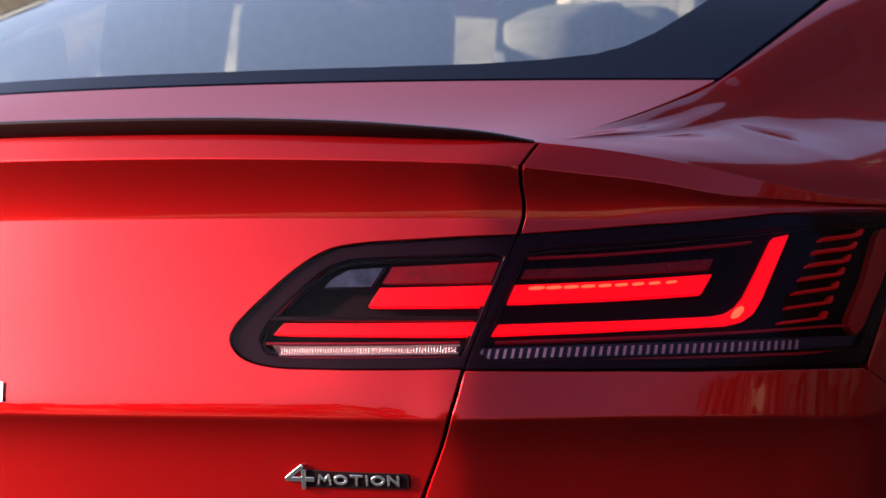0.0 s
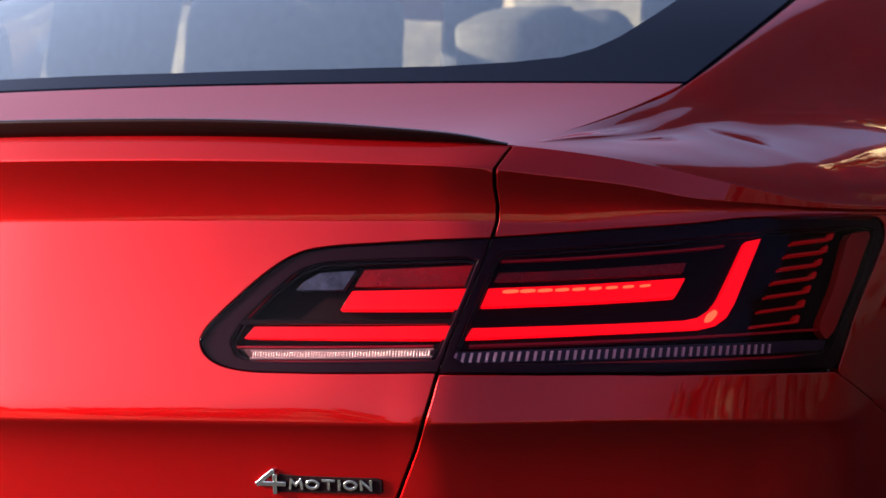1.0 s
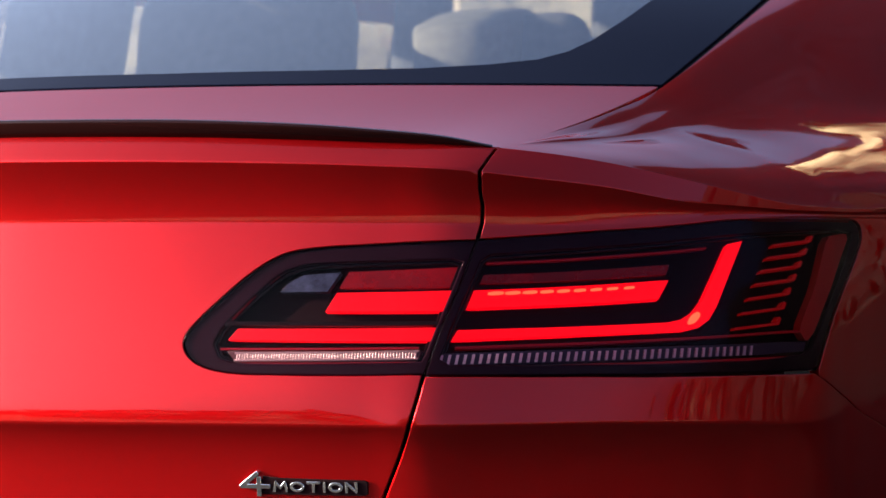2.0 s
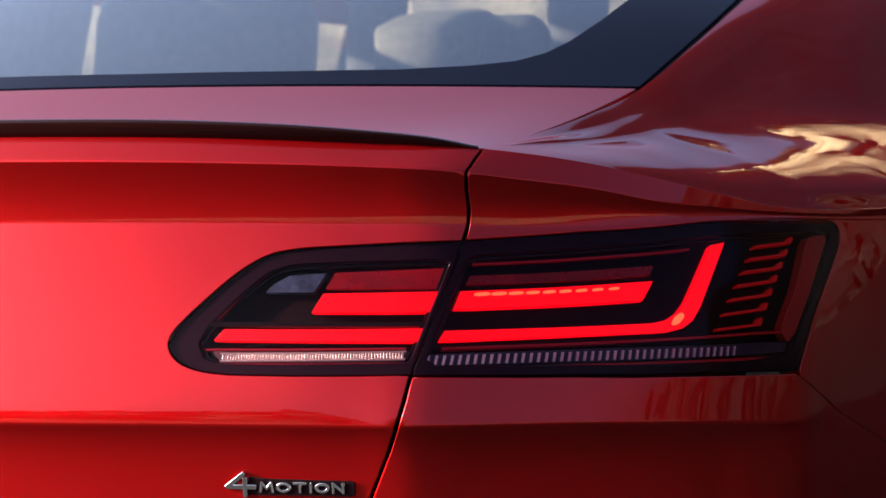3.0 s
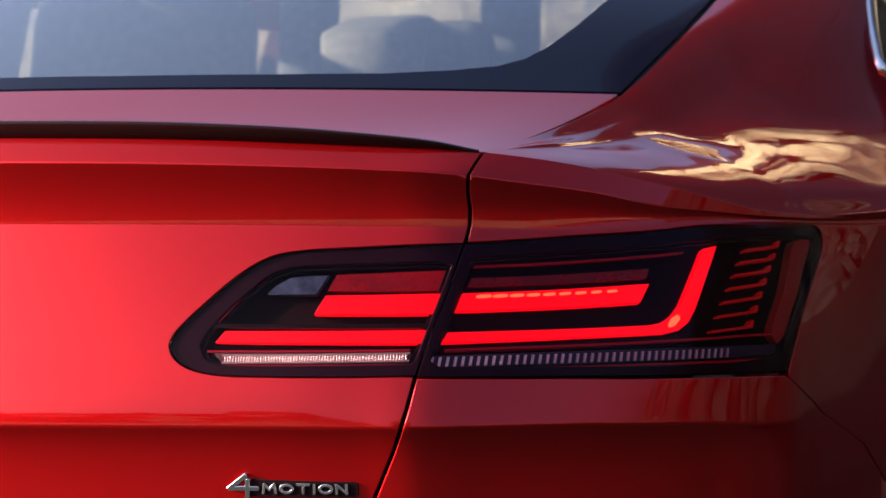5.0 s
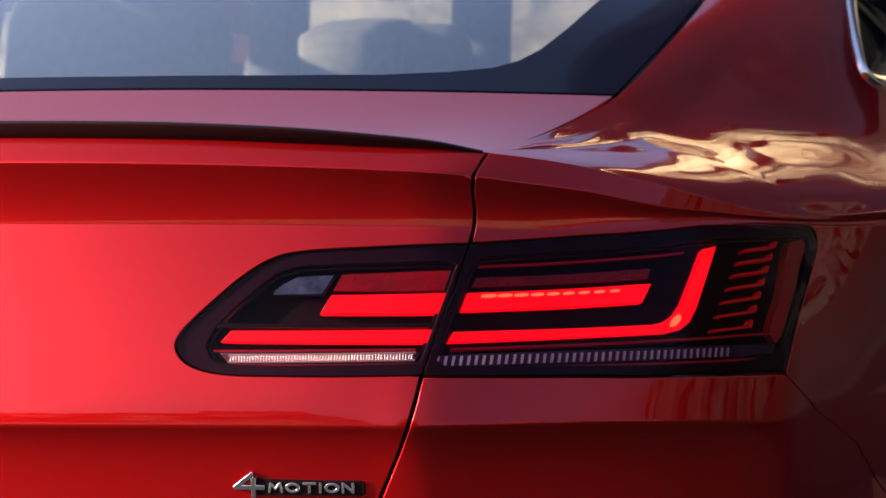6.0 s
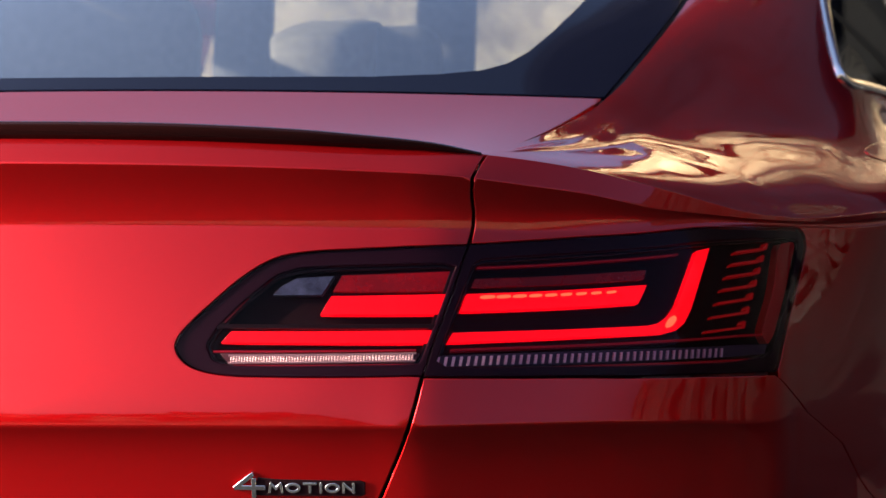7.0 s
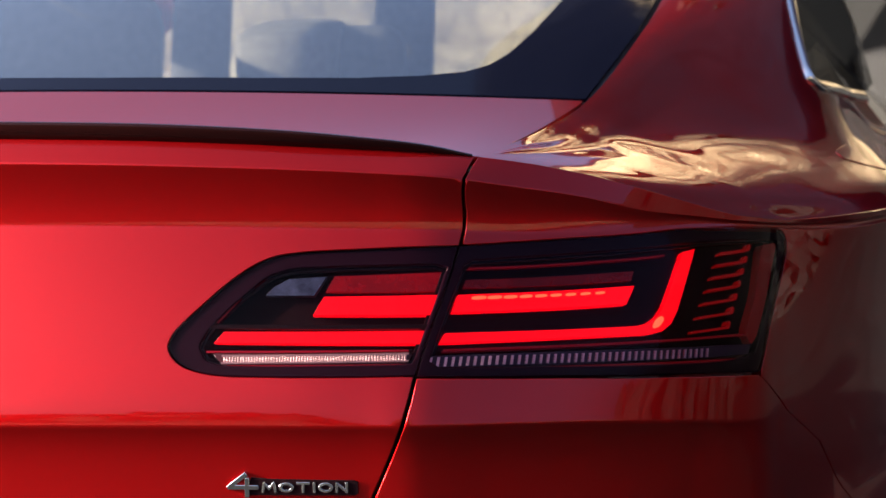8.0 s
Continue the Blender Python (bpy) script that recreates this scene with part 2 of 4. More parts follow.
# the shoulder: from the lip line up to the edge of the deck and the rear glass
SHOULDER_TOP = [(.647, .160, 1.034), (.660, .235, 1.042), (.672, .32, 1.052), (.684, .405, 1.065), (.697, .485, 1.080), (.709, .55, 1.10), (.717, .64, 1.127), (.723, .75, 1.158), (.727, .90, 1.198), (.728, 1.05, 1.238), (.718, 1.25, 1.288), (.70, 1.45, 1.33), (.64, 1.75, 1.385)]
U_SEAM = 0.654
SHOULDER_U = [U_SEAM] + UST[5:17] + [2.42]
QST = [k / 12 for k in range(14)]
TOP_Y = hermite([p[1] for p in SHOULDER_TOP], SHOULDER_TOP)
S_LOW_U = hermite(QST, [(u,) for u in SHOULDER_U])


# how far the skin is drawn in or out above the hip, in millimetres, along and up the shoulder; fitted to the
# reflections in the camera's view
TUCK = [(1.4, 1.7, -0.7, -3.5, -6.1, -2.1),
        (2.6, 4.0, -1.0, -6.4, -9.8, -17.4),
        (2.1, 5.1, -1.6, -12.8, -15.6, -23.4),
        (9.1, 9.5, 1.5, -12.0, -20.7, -17.2),
        (9.4, 6.0, -6.2, -22.8, -40.2, -25.5),
        (7.8, -12.9, -34.8, -68.3, -69.9, -38.5),
        (13.6, -17.7, -52.9, -82.3, -72.7, -43.6),
        (19.4, -19.7, -50.6, -56.9, -35.8, -0.8),
        (29.4, 28.5, 31.5, 28.5, 43.7, 80.4)]


def spline_hump(x, middle, reach):
    z = np.clip(np.abs(x - middle) / reach, 0, 2)
    return np.where(z < 1, 2 / 3 - z ** 2 + z ** 3 / 2, (2 - z) ** 3 / 6)


def tuck(q, p):
    o = 0 * q
    for i, row in enumerate(TUCK):
        for j, v in enumerate(row):
            o = o + v / 1000 * spline_hump(q, .26 + .105 * i, .105) * spline_hump(p, .08 + .165 * j, .165)
    p = np.clip(p, 0, 1)
    return o * (1 - (1 - np.minimum(1, p * 6)) ** 2) * (1 - (1 - np.minimum(1, (1 - p) * 6)) ** 2)


def shoulder(q, p):
    """q: 0 at the tail, 1 at the doors; p: 0 at the lip line, 1 at the deck and glass."""
    q, p = np.broadcast_arrays(np.asarray(q, float), np.asarray(p, float))
    u = S_LOW_U(q)[..., 0]
    a = LIP(u)
    b = TOP_Y(a[..., 1])
    tang = LIP(u + .01) - LIP(u - .01)
    inward = np.stack([-tang[..., 1], tang[..., 0], 0 * u], -1)
    inward /= np.linalg.norm(inward, axis=-1)[..., None]
    rise, run, up = (b - a)[..., 2:], (b - a) * np.array([1, 1, 0]), np.array([0, 0, 1.0])
    k = np.clip((q - .035) / .413, 0, 1)
    k = (.10 + .90 * k * k * (3 - 2 * k))[..., None]
    w = np.clip((q - .55) / .42, 0, 1)[..., None]
    w = w * w * (3 - 2 * w)
    one = (a + (b - a) / 3) * (1 - k) + (a + inward * .449 * rise + up * .28 * rise) * k
    two = (a + (b - a) * 2 / 3) * (1 - k) + (a + run * (.34 - .40 * w) + up * (.806 + .124 * w) * rise) * k
    t = p[..., None]
    ridge = .0024 * np.exp(-((t - .885) / .026) ** 2) * np.clip((q[..., None] - .12) / .15, 0, 1) * np.clip((.80 - q[..., None]) / .2, 0, 1)
    return (1 - t) ** 3 * a + 3 * t * (1 - t) ** 2 * one + 3 * t * t * (1 - t) * two + t ** 3 * b + up * ridge + tuck(q, p)[..., None] * np.array([.8, 0, .6])


GLASS_MID = [(0, .22, 1.108), (0, .60, 1.232), (0, 1.0, 1.340), (0, 1.4, 1.428), (0, 1.75, 1.480)]
GLASS_EDGE = [(.703, .519, 1.0885), (.725, .80, 1.172), (.726, 1.07, 1.243), (.695, 1.40, 1.325), (.628, 1.75, 1.392)]
G_MID, G_EDGE = hermite([0, .25, .5, .75, 1], GLASS_MID), hermite([0, .25, .5, .75, 1], GLASS_EDGE)


def rear_glass(p, q):
    """p: -1 to 1 across the car; q: 0 at the deck, 1 at the roof."""
    p, q = np.broadcast_arrays(np.asarray(p, float), np.asarray(q, float))
    m, e = G_MID(q), G_EDGE(q)
    k = np.abs(p)[..., None] ** 2
    out = m + (e - m) * k
    out[..., 0] = e[..., 0] * p
    return out


def deck(p, q):
    """p: -1 to 1 across the car; q: 0 at the tail's lip, 1 at the rear glass."""
    p, q = np.broadcast_arrays(np.asarray(p, float), np.asarray(q, float))
    low = LIP(np.abs(p) * U_SEAM)
    low = np.stack([low[..., 0] * np.sign(p), low[..., 1], low[..., 2]], -1)
    q_ = q[..., None]
    out = low + (rear_glass(p, 0 * q) - low) * q_
    out[..., 2] -= .006 * 4 * q * (1 - q) * np.abs(p) ** 3
    return out


# ---------------------------------------------------------------- mesh tools
def linked(name, data, parent, label=""):
    ob = new(name, data)
    if parent is not None:
        ob.parent = parent
    return tagged(ob, label)


def mesh_of(name, verts, faces, mats, norms=None, smooth=True, slots=None):
    me = bpy.data.meshes.new(name)
    me.from_pydata([tuple(map(float, v)) for v in verts], [], [tuple(map(int, f)) for f in faces])
    for m in (mats if isinstance(mats, (list, tuple)) else [mats]):
        me.materials.append(m)
    me.polygons.foreach_set("use_smooth", [smooth] * len(me.polygons))
    if slots is not None:
        me.polygons.foreach_set("material_index", slots)
    me.update()
    if norms is not None:
        me.normals_split_custom_set_from_vertices([tuple(map(float, n)) for n in norms])
    return me


def part(name, bm, material, parent, label="", smooth=False):
    me = bpy.data.meshes.new(name)
    bm.to_mesh(me)
    bm.free()
    me.materials.append(material)
    if smooth:
        me.polygons.foreach_set("use_smooth", [True] * len(me.polygons))
    return linked(name, me, parent, label)


def rounded_box(size, at=(0, 0, 0), bevel=0.01, segments=2, turn=None):
    bm = bmesh.new()
    bmesh.ops.create_cube(bm, size=1)
    bmesh.ops.scale(bm, vec=size, verts=bm.verts)
    if bevel:
        bmesh.ops.bevel(bm, geom=bm.edges[:], offset=bevel, segments=segments, profile=0.5, affect="EDGES")
    if turn is not None:
        bmesh.ops.transform(bm, matrix=turn, verts=bm.verts)
    bmesh.ops.translate(bm, vec=at, verts=bm.verts)
    return bm


def inside(poly, pts):
    x, y = pts[:, 0], pts[:, 1]
    res = np.zeros(len(pts), bool)
    for (x0, y0), (x1, y1) in zip(poly, np.roll(poly, -1, axis=0)):
        hit = ((y0 > y) != (y1 > y)) & (x < (x1 - x0) * (y - y0) / (y1 - y0 + 1e-15) + x0)
        res ^= hit
    return res


def resample(poly, step):
    out = []
    for a, b in zip(poly, list(poly[1:]) + [poly[0]]):
        n = max(1, int(round(math.hypot(b[0] - a[0], b[1] - a[1]) / step)))
        out += [(a[0] + (b[0] - a[0]) * k / n, a[1] + (b[1] - a[1]) * k / n) for k in range(n)]
    return np.array(out)


def softened(poly, times=1, keep=0.2):
    """Cuts the corners of a closed outline."""
    for _ in range(times):
        out = []
        for a, b in zip(poly, list(poly[1:]) + [poly[0]]):
            out.append((a[0] + (b[0] - a[0]) * keep, a[1] + (b[1] - a[1]) * keep))
            out.append((b[0] + (a[0] - b[0]) * keep, b[1] + (a[1] - b[1]) * keep))
        poly = out
    return poly


def area(poly):
    p = np.array(poly)
    return 0.5 * np.sum(p[:, 0] * np.roll(p[:, 1], -1) - np.roll(p[:, 0], -1) * p[:, 1])


def triangulated(loops, grid):
    """Triangles of a region: the first loop is its outline, the others are holes; grid: points inside."""
    pts, edges = [], []
    for loop in loops:
        k = len(pts)
        pts += [tuple(p) for p in loop]
        edges += [(k + i, k + (i + 1) % len(loop)) for i in range(len(loop))]
    border = len(pts)
    g = np.array(grid)
    if len(g):
        ok = inside(np.array(loops[0]), g)
        for hole in loops[1:]:
            ok &= ~inside(np.array(hole), g)
        g = g[ok]
        b = np.array(pts)
        if len(g):
            far = np.concatenate([((k[:, None] - b[None]) ** 2).sum(-1).min(1) for k in np.array_split(g, max(1, len(g) // 400))])
            g = g[far > 0.0022 ** 2]
        pts += [tuple(p) for p in g]
    out = delaunay_2d_cdt([Vector(p) for p in pts], edges, [], 0, 1e-7)
    vs = np.array([tuple(v) for v in out[0]])
    tris = np.array(out[2])
    mid = vs[tris].mean(1)
    ok = inside(np.array(loops[0]), mid)
    for hole in loops[1:]:
        ok &= ~inside(np.array(hole), mid)
    tris = tris[ok]
    e1, e2 = vs[tris[:, 1]] - vs[tris[:, 0]], vs[tris[:, 2]] - vs[tris[:, 0]]
    flip = e1[:, 0] * e2[:, 1] - e1[:, 1] * e2[:, 0] < 0
    tris[flip] = tris[flip][:, ::-1]
    return vs, tris


def sheet(surface, loops, grid, depth=0.0, lip=0.0, side=1, eps=0.0015, hem=0.0012, turned=1):
    """A curved sheet cut from a surface: vertices, triangles, normals. lip: how far its rounded border is folded back.
    side: 1 for the right half of the car, -1 for its mirror image."""
    loops = [np.array(l, float) for l in loops]
    if area(loops[0]) < 0:
        loops[0] = loops[0][::-1]
    loops = [loops[0]] + [l if area(l) < 0 else l[::-1] for l in loops[1:]]
    vs, tris = triangulated(loops, grid)
    p, q = vs[:, 0], vs[:, 1]
    n = normals(surface, p, q, eps) * turned
    pos = surface(p, q) - n * depth
    tris = tris if turned > 0 else tris[:, ::-1]
    verts, faces, norms = [pos], [tris], [n]
    count = len(pos)
    if lip:
        for loop in loops:
            k = len(loop)
            a = surface(loop[:, 0], loop[:, 1])
            m = normals(surface, loop[:, 0], loop[:, 1], eps) * turned
            a = a - m * depth
            along = np.roll(a, -1, 0) - np.roll(a, 1, 0)
            away = np.cross(along, m) * turned
            away /= np.maximum(np.linalg.norm(away, axis=1), 1e-9)[:, None]
            rings = [(a, m), (a + away * hem * .7 - m * hem * .3, (away + m) * .7071), (a + away * hem - m * hem, away), (a + away * hem - m * lip, away)]
            base = count
            for r, w in rings:
                verts.append(r)
                norms.append(w)
            count += 4 * k
            i = np.arange(k)
            j = (i + 1) % k
            for s in range(3):
                x, y = base + s * k, base + (s + 1) * k
                f1 = np.stack([x + i, y + i, y + j], 1)
                f2 = np.stack([x + i, y + j, x + j], 1)
                f = np.concatenate([f1, f2])
                faces.append(f if turned > 0 else f[:, ::-1])
    v, f, m = np.concatenate(verts), np.concatenate(faces), np.concatenate(norms)
    if side < 0:
        v, m, f = v * np.array([-1, 1, 1]), m * np.array([-1, 1, 1]), f[:, ::-1]
    return v, f, m


def joined(pieces):
    vs, fs, ns, k = [], [], [], 0
    for v, f, n in pieces:
        vs.append(v)
        fs.append(f + k)
        ns.append(n)
        k += len(v)
    return np.concatenate(vs), np.concatenate(fs), np.concatenate(ns)


def panel(name, pieces, material, parent, label=""):
    v, f, n = joined(pieces)
    return linked(name, mesh_of(name, v, f, material, n), parent, label)


def lattice(p0, p1, dp, qs):
    ps = np.arange(p0, p1, dp)
    out = []
    for q in qs:
        out += [(p, q) for p in ps]
    return out


def prism(poly, top, bottom, side=1, step=0.012, surface=None, hem=0.0006):
    """A solid piece that follows the tail's wall: its face lies top metres under the surface, its back bottom metres."""
    s = surface or wall
    loop = resample(poly, step)
    p = np.array(poly)
    grid = lattice(p[:, 0].min(), p[:, 0].max(), 0.012, np.arange(p[:, 1].min() + .004, p[:, 1].max(), 0.006))
    return sheet(s, [loop], grid, top, bottom - top, side, hem=hem)


def tail(u, v):
    """The wall, on both halves of the car: negative u lies on the other half."""
    w = wall(np.abs(u), v)
    return np.stack([w[..., 0] * np.where(np.asarray(u) < 0, -1, 1), w[..., 1], w[..., 2]], -1)


def loft(rows, close=False):
    """A bmesh skin over rows of points."""
    bm = bmesh.new()
    g = [[bm.verts.new(p) for p in r] for r in rows]
    for a, b in zip(g, g[1:]):
        n = len(a)
        for i in range(n if close else n - 1):
            bm.faces.new((a[i], a[(i + 1) % n], b[(i + 1) % n], b[i]))
    return bm


# ---------------------------------------------------------------- outlines on the tail, as (round, up)
WALL_V = [.30, .38, .46, .54, .60, .65, .69, .72, .74, .755, .765, .773, .779, .7825, .785, .7875, .791, .797, .805, .814, .824, .834, .845, .857, .869, .881, .893, .905, .917, .929, .941, .952, .960, .966, .9685, .971, .9735, .979, .986, .992, .999, 1.006, 1.013, 1.020, 1.026, 1.0305, 1.033, 1.035, 1.037, 1.041, 1.047, 1.053, 1.058]
SEAM_LOW = [(.540, .645), (.572, .722), (.590, .762), (.599, .785), (.604, .806), (.608, .8285)]
SEAM_HIGH = [(.642, .957), (.6455, .975), (.6465, .993), (.6445, 1.013), (.6445, 1.036), (.6485, 1.052), (.6525, 1.062)]
INNER_LAMP = [(.608, .829), (.548, .829), (.468, .830), (.420, .832), (.401, .8355), (.386, .8415), (.3765, .850), (.3725, .860), (.376, .871), (.386, .883), (.404, .900), (.431, .923), (.4525, .937), (.468, .9435), (.494, .948), (.536, .951), (.587, .954), (.642, .957), (.630, .909), (.620, .877)]
OUTER_LAMP = [(.608, .8285), (.620, .877), (.630, .909), (.642, .957), (.695, .961), (.755, .9645), (.816, .9665), (.879, .969), (.950, .9715), (1.012, .9735), (1.062, .9735), (1.088, .970), (1.103, .9605), (1.107, .944), (1.101, .925), (1.085, .896), (1.051, .852), (1.026, .821), (1.020, .818), (.949, .819), (.882, .820), (.821, .821), (.763, .823), (.707, .8245)]


def rounded(line, n=5):
    """A smooth line through the given points."""
    t = np.concatenate([[0], np.cumsum([math.dist(a, b) for a, b in zip(line, line[1:])])])
    ts = np.concatenate([np.linspace(a, b, n, endpoint=False) for a, b in zip(t, t[1:])] + [t[-1:]])
    return [tuple(map(float, p)) for p in hermite(t, line)(ts)]


INNER_LAMP = INNER_LAMP[:1] + rounded(INNER_LAMP[1:17], 3) + INNER_LAMP[17:]
OUTER_LAMP = OUTER_LAMP[:4] + rounded(OUTER_LAMP[4:17], 3) + OUTER_LAMP[17:]
BUMPER_CUT = [(1.024, .815), (1.090, .795), (1.160, .768), (1.240, .735), (1.290, .697), (1.325, .668), (1.360, .646), (1.400, .634), (1.55, .615)]
GAP = 0.0028


def shifted(line, d):
    return [(p + d, q) for p, q in line]


def inset(poly, d):
    """An outline moved inwards by d."""
    p = np.array(poly, float)
    if area(p) < 0:
        p = p[::-1]
    e = np.roll(p, -1, 0) - p
    e /= np.maximum(np.linalg.norm(e, axis=1), 1e-9)[:, None]
    n = np.stack([-e[:, 1], e[:, 0]], 1)
    m = n + np.roll(n, 1, 0)
    m /= np.maximum((m * m).sum(1) / 2, 0.35)[:, None]
    return [tuple(x) for x in p + m * d]


# ---------------------------------------------------------------- the car
car = tagged(new("car"), "metallic red fastback car parked on the asphalt, tail lamps lit", "car")

# tailgate: the painted sheet between the seams, cut out round both inner lamps
low, high = shifted(SEAM_LOW, -GAP), shifted(SEAM_HIGH, -GAP)
lamp_edge = inset(INNER_LAMP, -0.0012)
a = min(range(len(lamp_edge)), key=lambda i: math.dist(lamp_edge[i], (.608, .829)))
lamp_edge = lamp_edge[a:] + lamp_edge[:a]
if lamp_edge[1][0] > .6:
    lamp_edge = [lamp_edge[0]] + lamp_edge[:0:-1]
b = min(range(len(lamp_edge)), key=lambda i: math.dist(lamp_edge[i], (.642, .957)))
cut = [(low[-1][0], lamp_edge[1][1])] + lamp_edge[1:b] + [(high[0][0], lamp_edge[b - 1][1] + .002)]
right = low[:-1] + cut + high[1:]
outline = right + [(-x, y) for x, y in reversed(right)]
grid = lattice(-.655, .655, .011, WALL_V)
tailgate = panel("tailgate", [sheet(tail, [resample(outline, .009)], grid, 0, .012)], PAINT, car, "red tailgate with sharp creases")

# the deck between the lip and the rear glass
dgrid = lattice(-.97, .97, .03, np.arange(.04, .98, .05))
dout = resample([(-.9965, .01), (.9965, .01), (.9965, .985), (-.9965, .985)], .02)
panel("tailgate_deck", [sheet(deck, [dout], dgrid, 0, .010, eps=.004)], PAINT, tailgate)


def skin_under():
    us, vs = np.meshgrid(np.linspace(-.80, .80, 100), np.linspace(.60, 1.03, 40))
    pts = tail(us, vs) - normals(tail, us, vs) * .030
    pts = [[tuple(p) for p in row] for row in pts]
    part("inner_body", loft(pts), BLACK_VOID, car, "dark metal behind the panel gaps", True)


skin_under()


def lip_spoiler():
    """A gloss black strip along the deck's edge that tapers out at the seams."""
    us = np.linspace(-.648, .648, 130)
    rows = []
    for u in us:
        k = abs(u) / .648
        c = LIP(np.array(abs(u)))
        sx = -1 if u < 0 else 1
        t = hermite([0, .3, .6, .8, .93, 1.0], [(1.0,), (1.0,), (.97,), (.80,), (.45,), (.05,)])(np.array(k))[0]
        h, back, out = .0155 * t, .020 * t + .002, .0035 * t
        nx = .35 * (c[0] / .65)
        w = np.array([nx, -1.0])
        w /= np.linalg.norm(w)
        prof = [(-.004, -.0045 * t), (-.0005, -.0038 * t), (out + .001, .2 * h), (out + .0042 * t, .80 * h), (out + .0040 * t, .93 * h), (out + .002 * t, h), (-.3 * back, .97 * h + .001), (-back, .30 * h + .0015 + back * .18)]
        rows.append([(sx * (c[0] + w[0] * d), c[1] + w[1] * d, c[2] + z) for d, z in prof])
    part("lip_spoiler", loft(rows), SPOILER, tailgate, "thin gloss black lip spoiler", True)


lip_spoiler()


# rear glass with its black border
def glass_parts():
    edge = .9962
    outer = [(-edge, .004), (edge, .004), (edge, .97), (-edge, .97)]
    right = [(0, .030), (.30, .030), (.52, .034), (.66, .040), (.745, .052), (.80, .068), (.826, .092), (.840, .13), (.848, .20), (.853, .30), (.86, .6), (.86, .93)]
    window = right + [(-x, y) for x, y in reversed(right[1:])]
    g = lattice(-.99, .99, .04, np.arange(.02, .96, .03))
    pieces = [sheet(rear_glass, [resample(outer, .03), resample(window, .02)], g, .0, .004, eps=.006)]
    frit = panel("glass_border", pieces, FRIT, car, "black ceramic border of the rear glass")
    pieces = [sheet(rear_glass, [resample(inset(window, -.004), .02)], g, .003, 0, eps=.006)]
    ob = panel("rear_window", pieces, GLASS, car, "tinted rear window reflecting the sky")
    ob.visible_shadow = False
    return ob


glass_parts()

# quarter panels: wall and shoulder in one, cut for the lamp, the wheel and the side window
WHEEL_R, WHEEL_Z, REAR_Y, FRONT_Y = 0.390, 0.345, 1.42, 4.30
U_DOOR = 2.25


def u_at(y):
    us = np.linspace(.9, 5.3, 1500)
    return float(us[np.argmin(abs(CREASE(us)[:, 1] - y) + (us > 5.25) * 9)])


def arch(y, start, end, n=26):
    """Points of a wheel arch over the wall, from one side of the wheel to the other."""
    c = u_at(y)
    return [(c + WHEEL_R * math.cos(t), WHEEL_Z + WHEEL_R * math.sin(t)) for t in np.linspace(start, end, n)]


WINDOW_LINE = [(1.013, 0.807), (0.9835, 0.752), (0.9655, 0.688), (0.955, 0.621), (0.9515, 0.571), (0.96, 0.508), (0.9945, 0.399), (1.0145, 0.358), (1.026, 0.338)]
QGRID = lattice(.004, 1.072, .006, [.01, .02, .035, .055, .08, .11, .14, .175, .21, .25, .29, .33, .37, .41, .46, .51, .56, .62, .68, .74, .80, .86, .91, .95, .98])


def quarter(side):
    lamp = inset(OUTER_LAMP, -.0013)
    i0 = min(range(len(lamp)), key=lambda i: math.dist(lamp[i], (.642, .957)))
    i1 = min(range(len(lamp)), key=lambda i: math.dist(lamp[i], (1.026, .821)))
    run = [lamp[(i0 + k) % len(lamp)] for k in range(len(lamp))]
    if run[1][0] < run[0][0]:
        run = [run[0]] + run[:0:-1]
    i1 = min(range(len(run)), key=lambda i: math.dist(run[i], (1.026, .821)))
    top = shifted(SEAM_HIGH, GAP)
    arc = arch(REAR_Y, radians(140), 0)
    outline = top[::-1][:-1] + [(top[0][0] + .0006, run[1][1] - .004)] + run[1:i1 + 1] + shifted(BUMPER_CUT, .0030) + arc + [(u_at(REAR_Y) + WHEEL_R, .26), (U_DOOR, .26), (U_DOOR, 1.062)]
    lower = sheet(wall, [resample(outline, .009)], lattice(.65, U_DOOR, .012, WALL_V), 0, .012, side)
    skin = [(.002, .0), (.25, .0), (.5, .0), (1.066, .0)] + [(q - .002, p - .006) for q, p in WINDOW_LINE[:4:-1]] + [(q - .006, p) for q, p in WINDOW_LINE[4::-1]] + [(1.02, .994), (.02, .994)]
    upper = sheet(shoulder, [resample(skin, .01)], QGRID, 0, 0, side, eps=.004, turned=1)
    return panel("quarter_panel", [lower, upper], PAINT, car, "red rear quarter panel with a wide shoulder")


for side in (1, -1):
    flap_on = quarter(side)
    if side > 0:
        flap = softened([(.904, .330), (.922, .330), (.961, .2625), (1.0, .215), (1.05, .175), (1.06, .11), (1.0, .10), (.94, .1325), (.92, .2175), (.902, .29)], 2, .15)
        panel("fuel_flap", [sheet(shoulder, [resample(flap, .012)], lattice(.905, 1.06, .012, np.arange(.10, .33, .03)), -.0012, .004, side, eps=.004, hem=.001)], PAINT, flap_on, "red fuel filler flap")


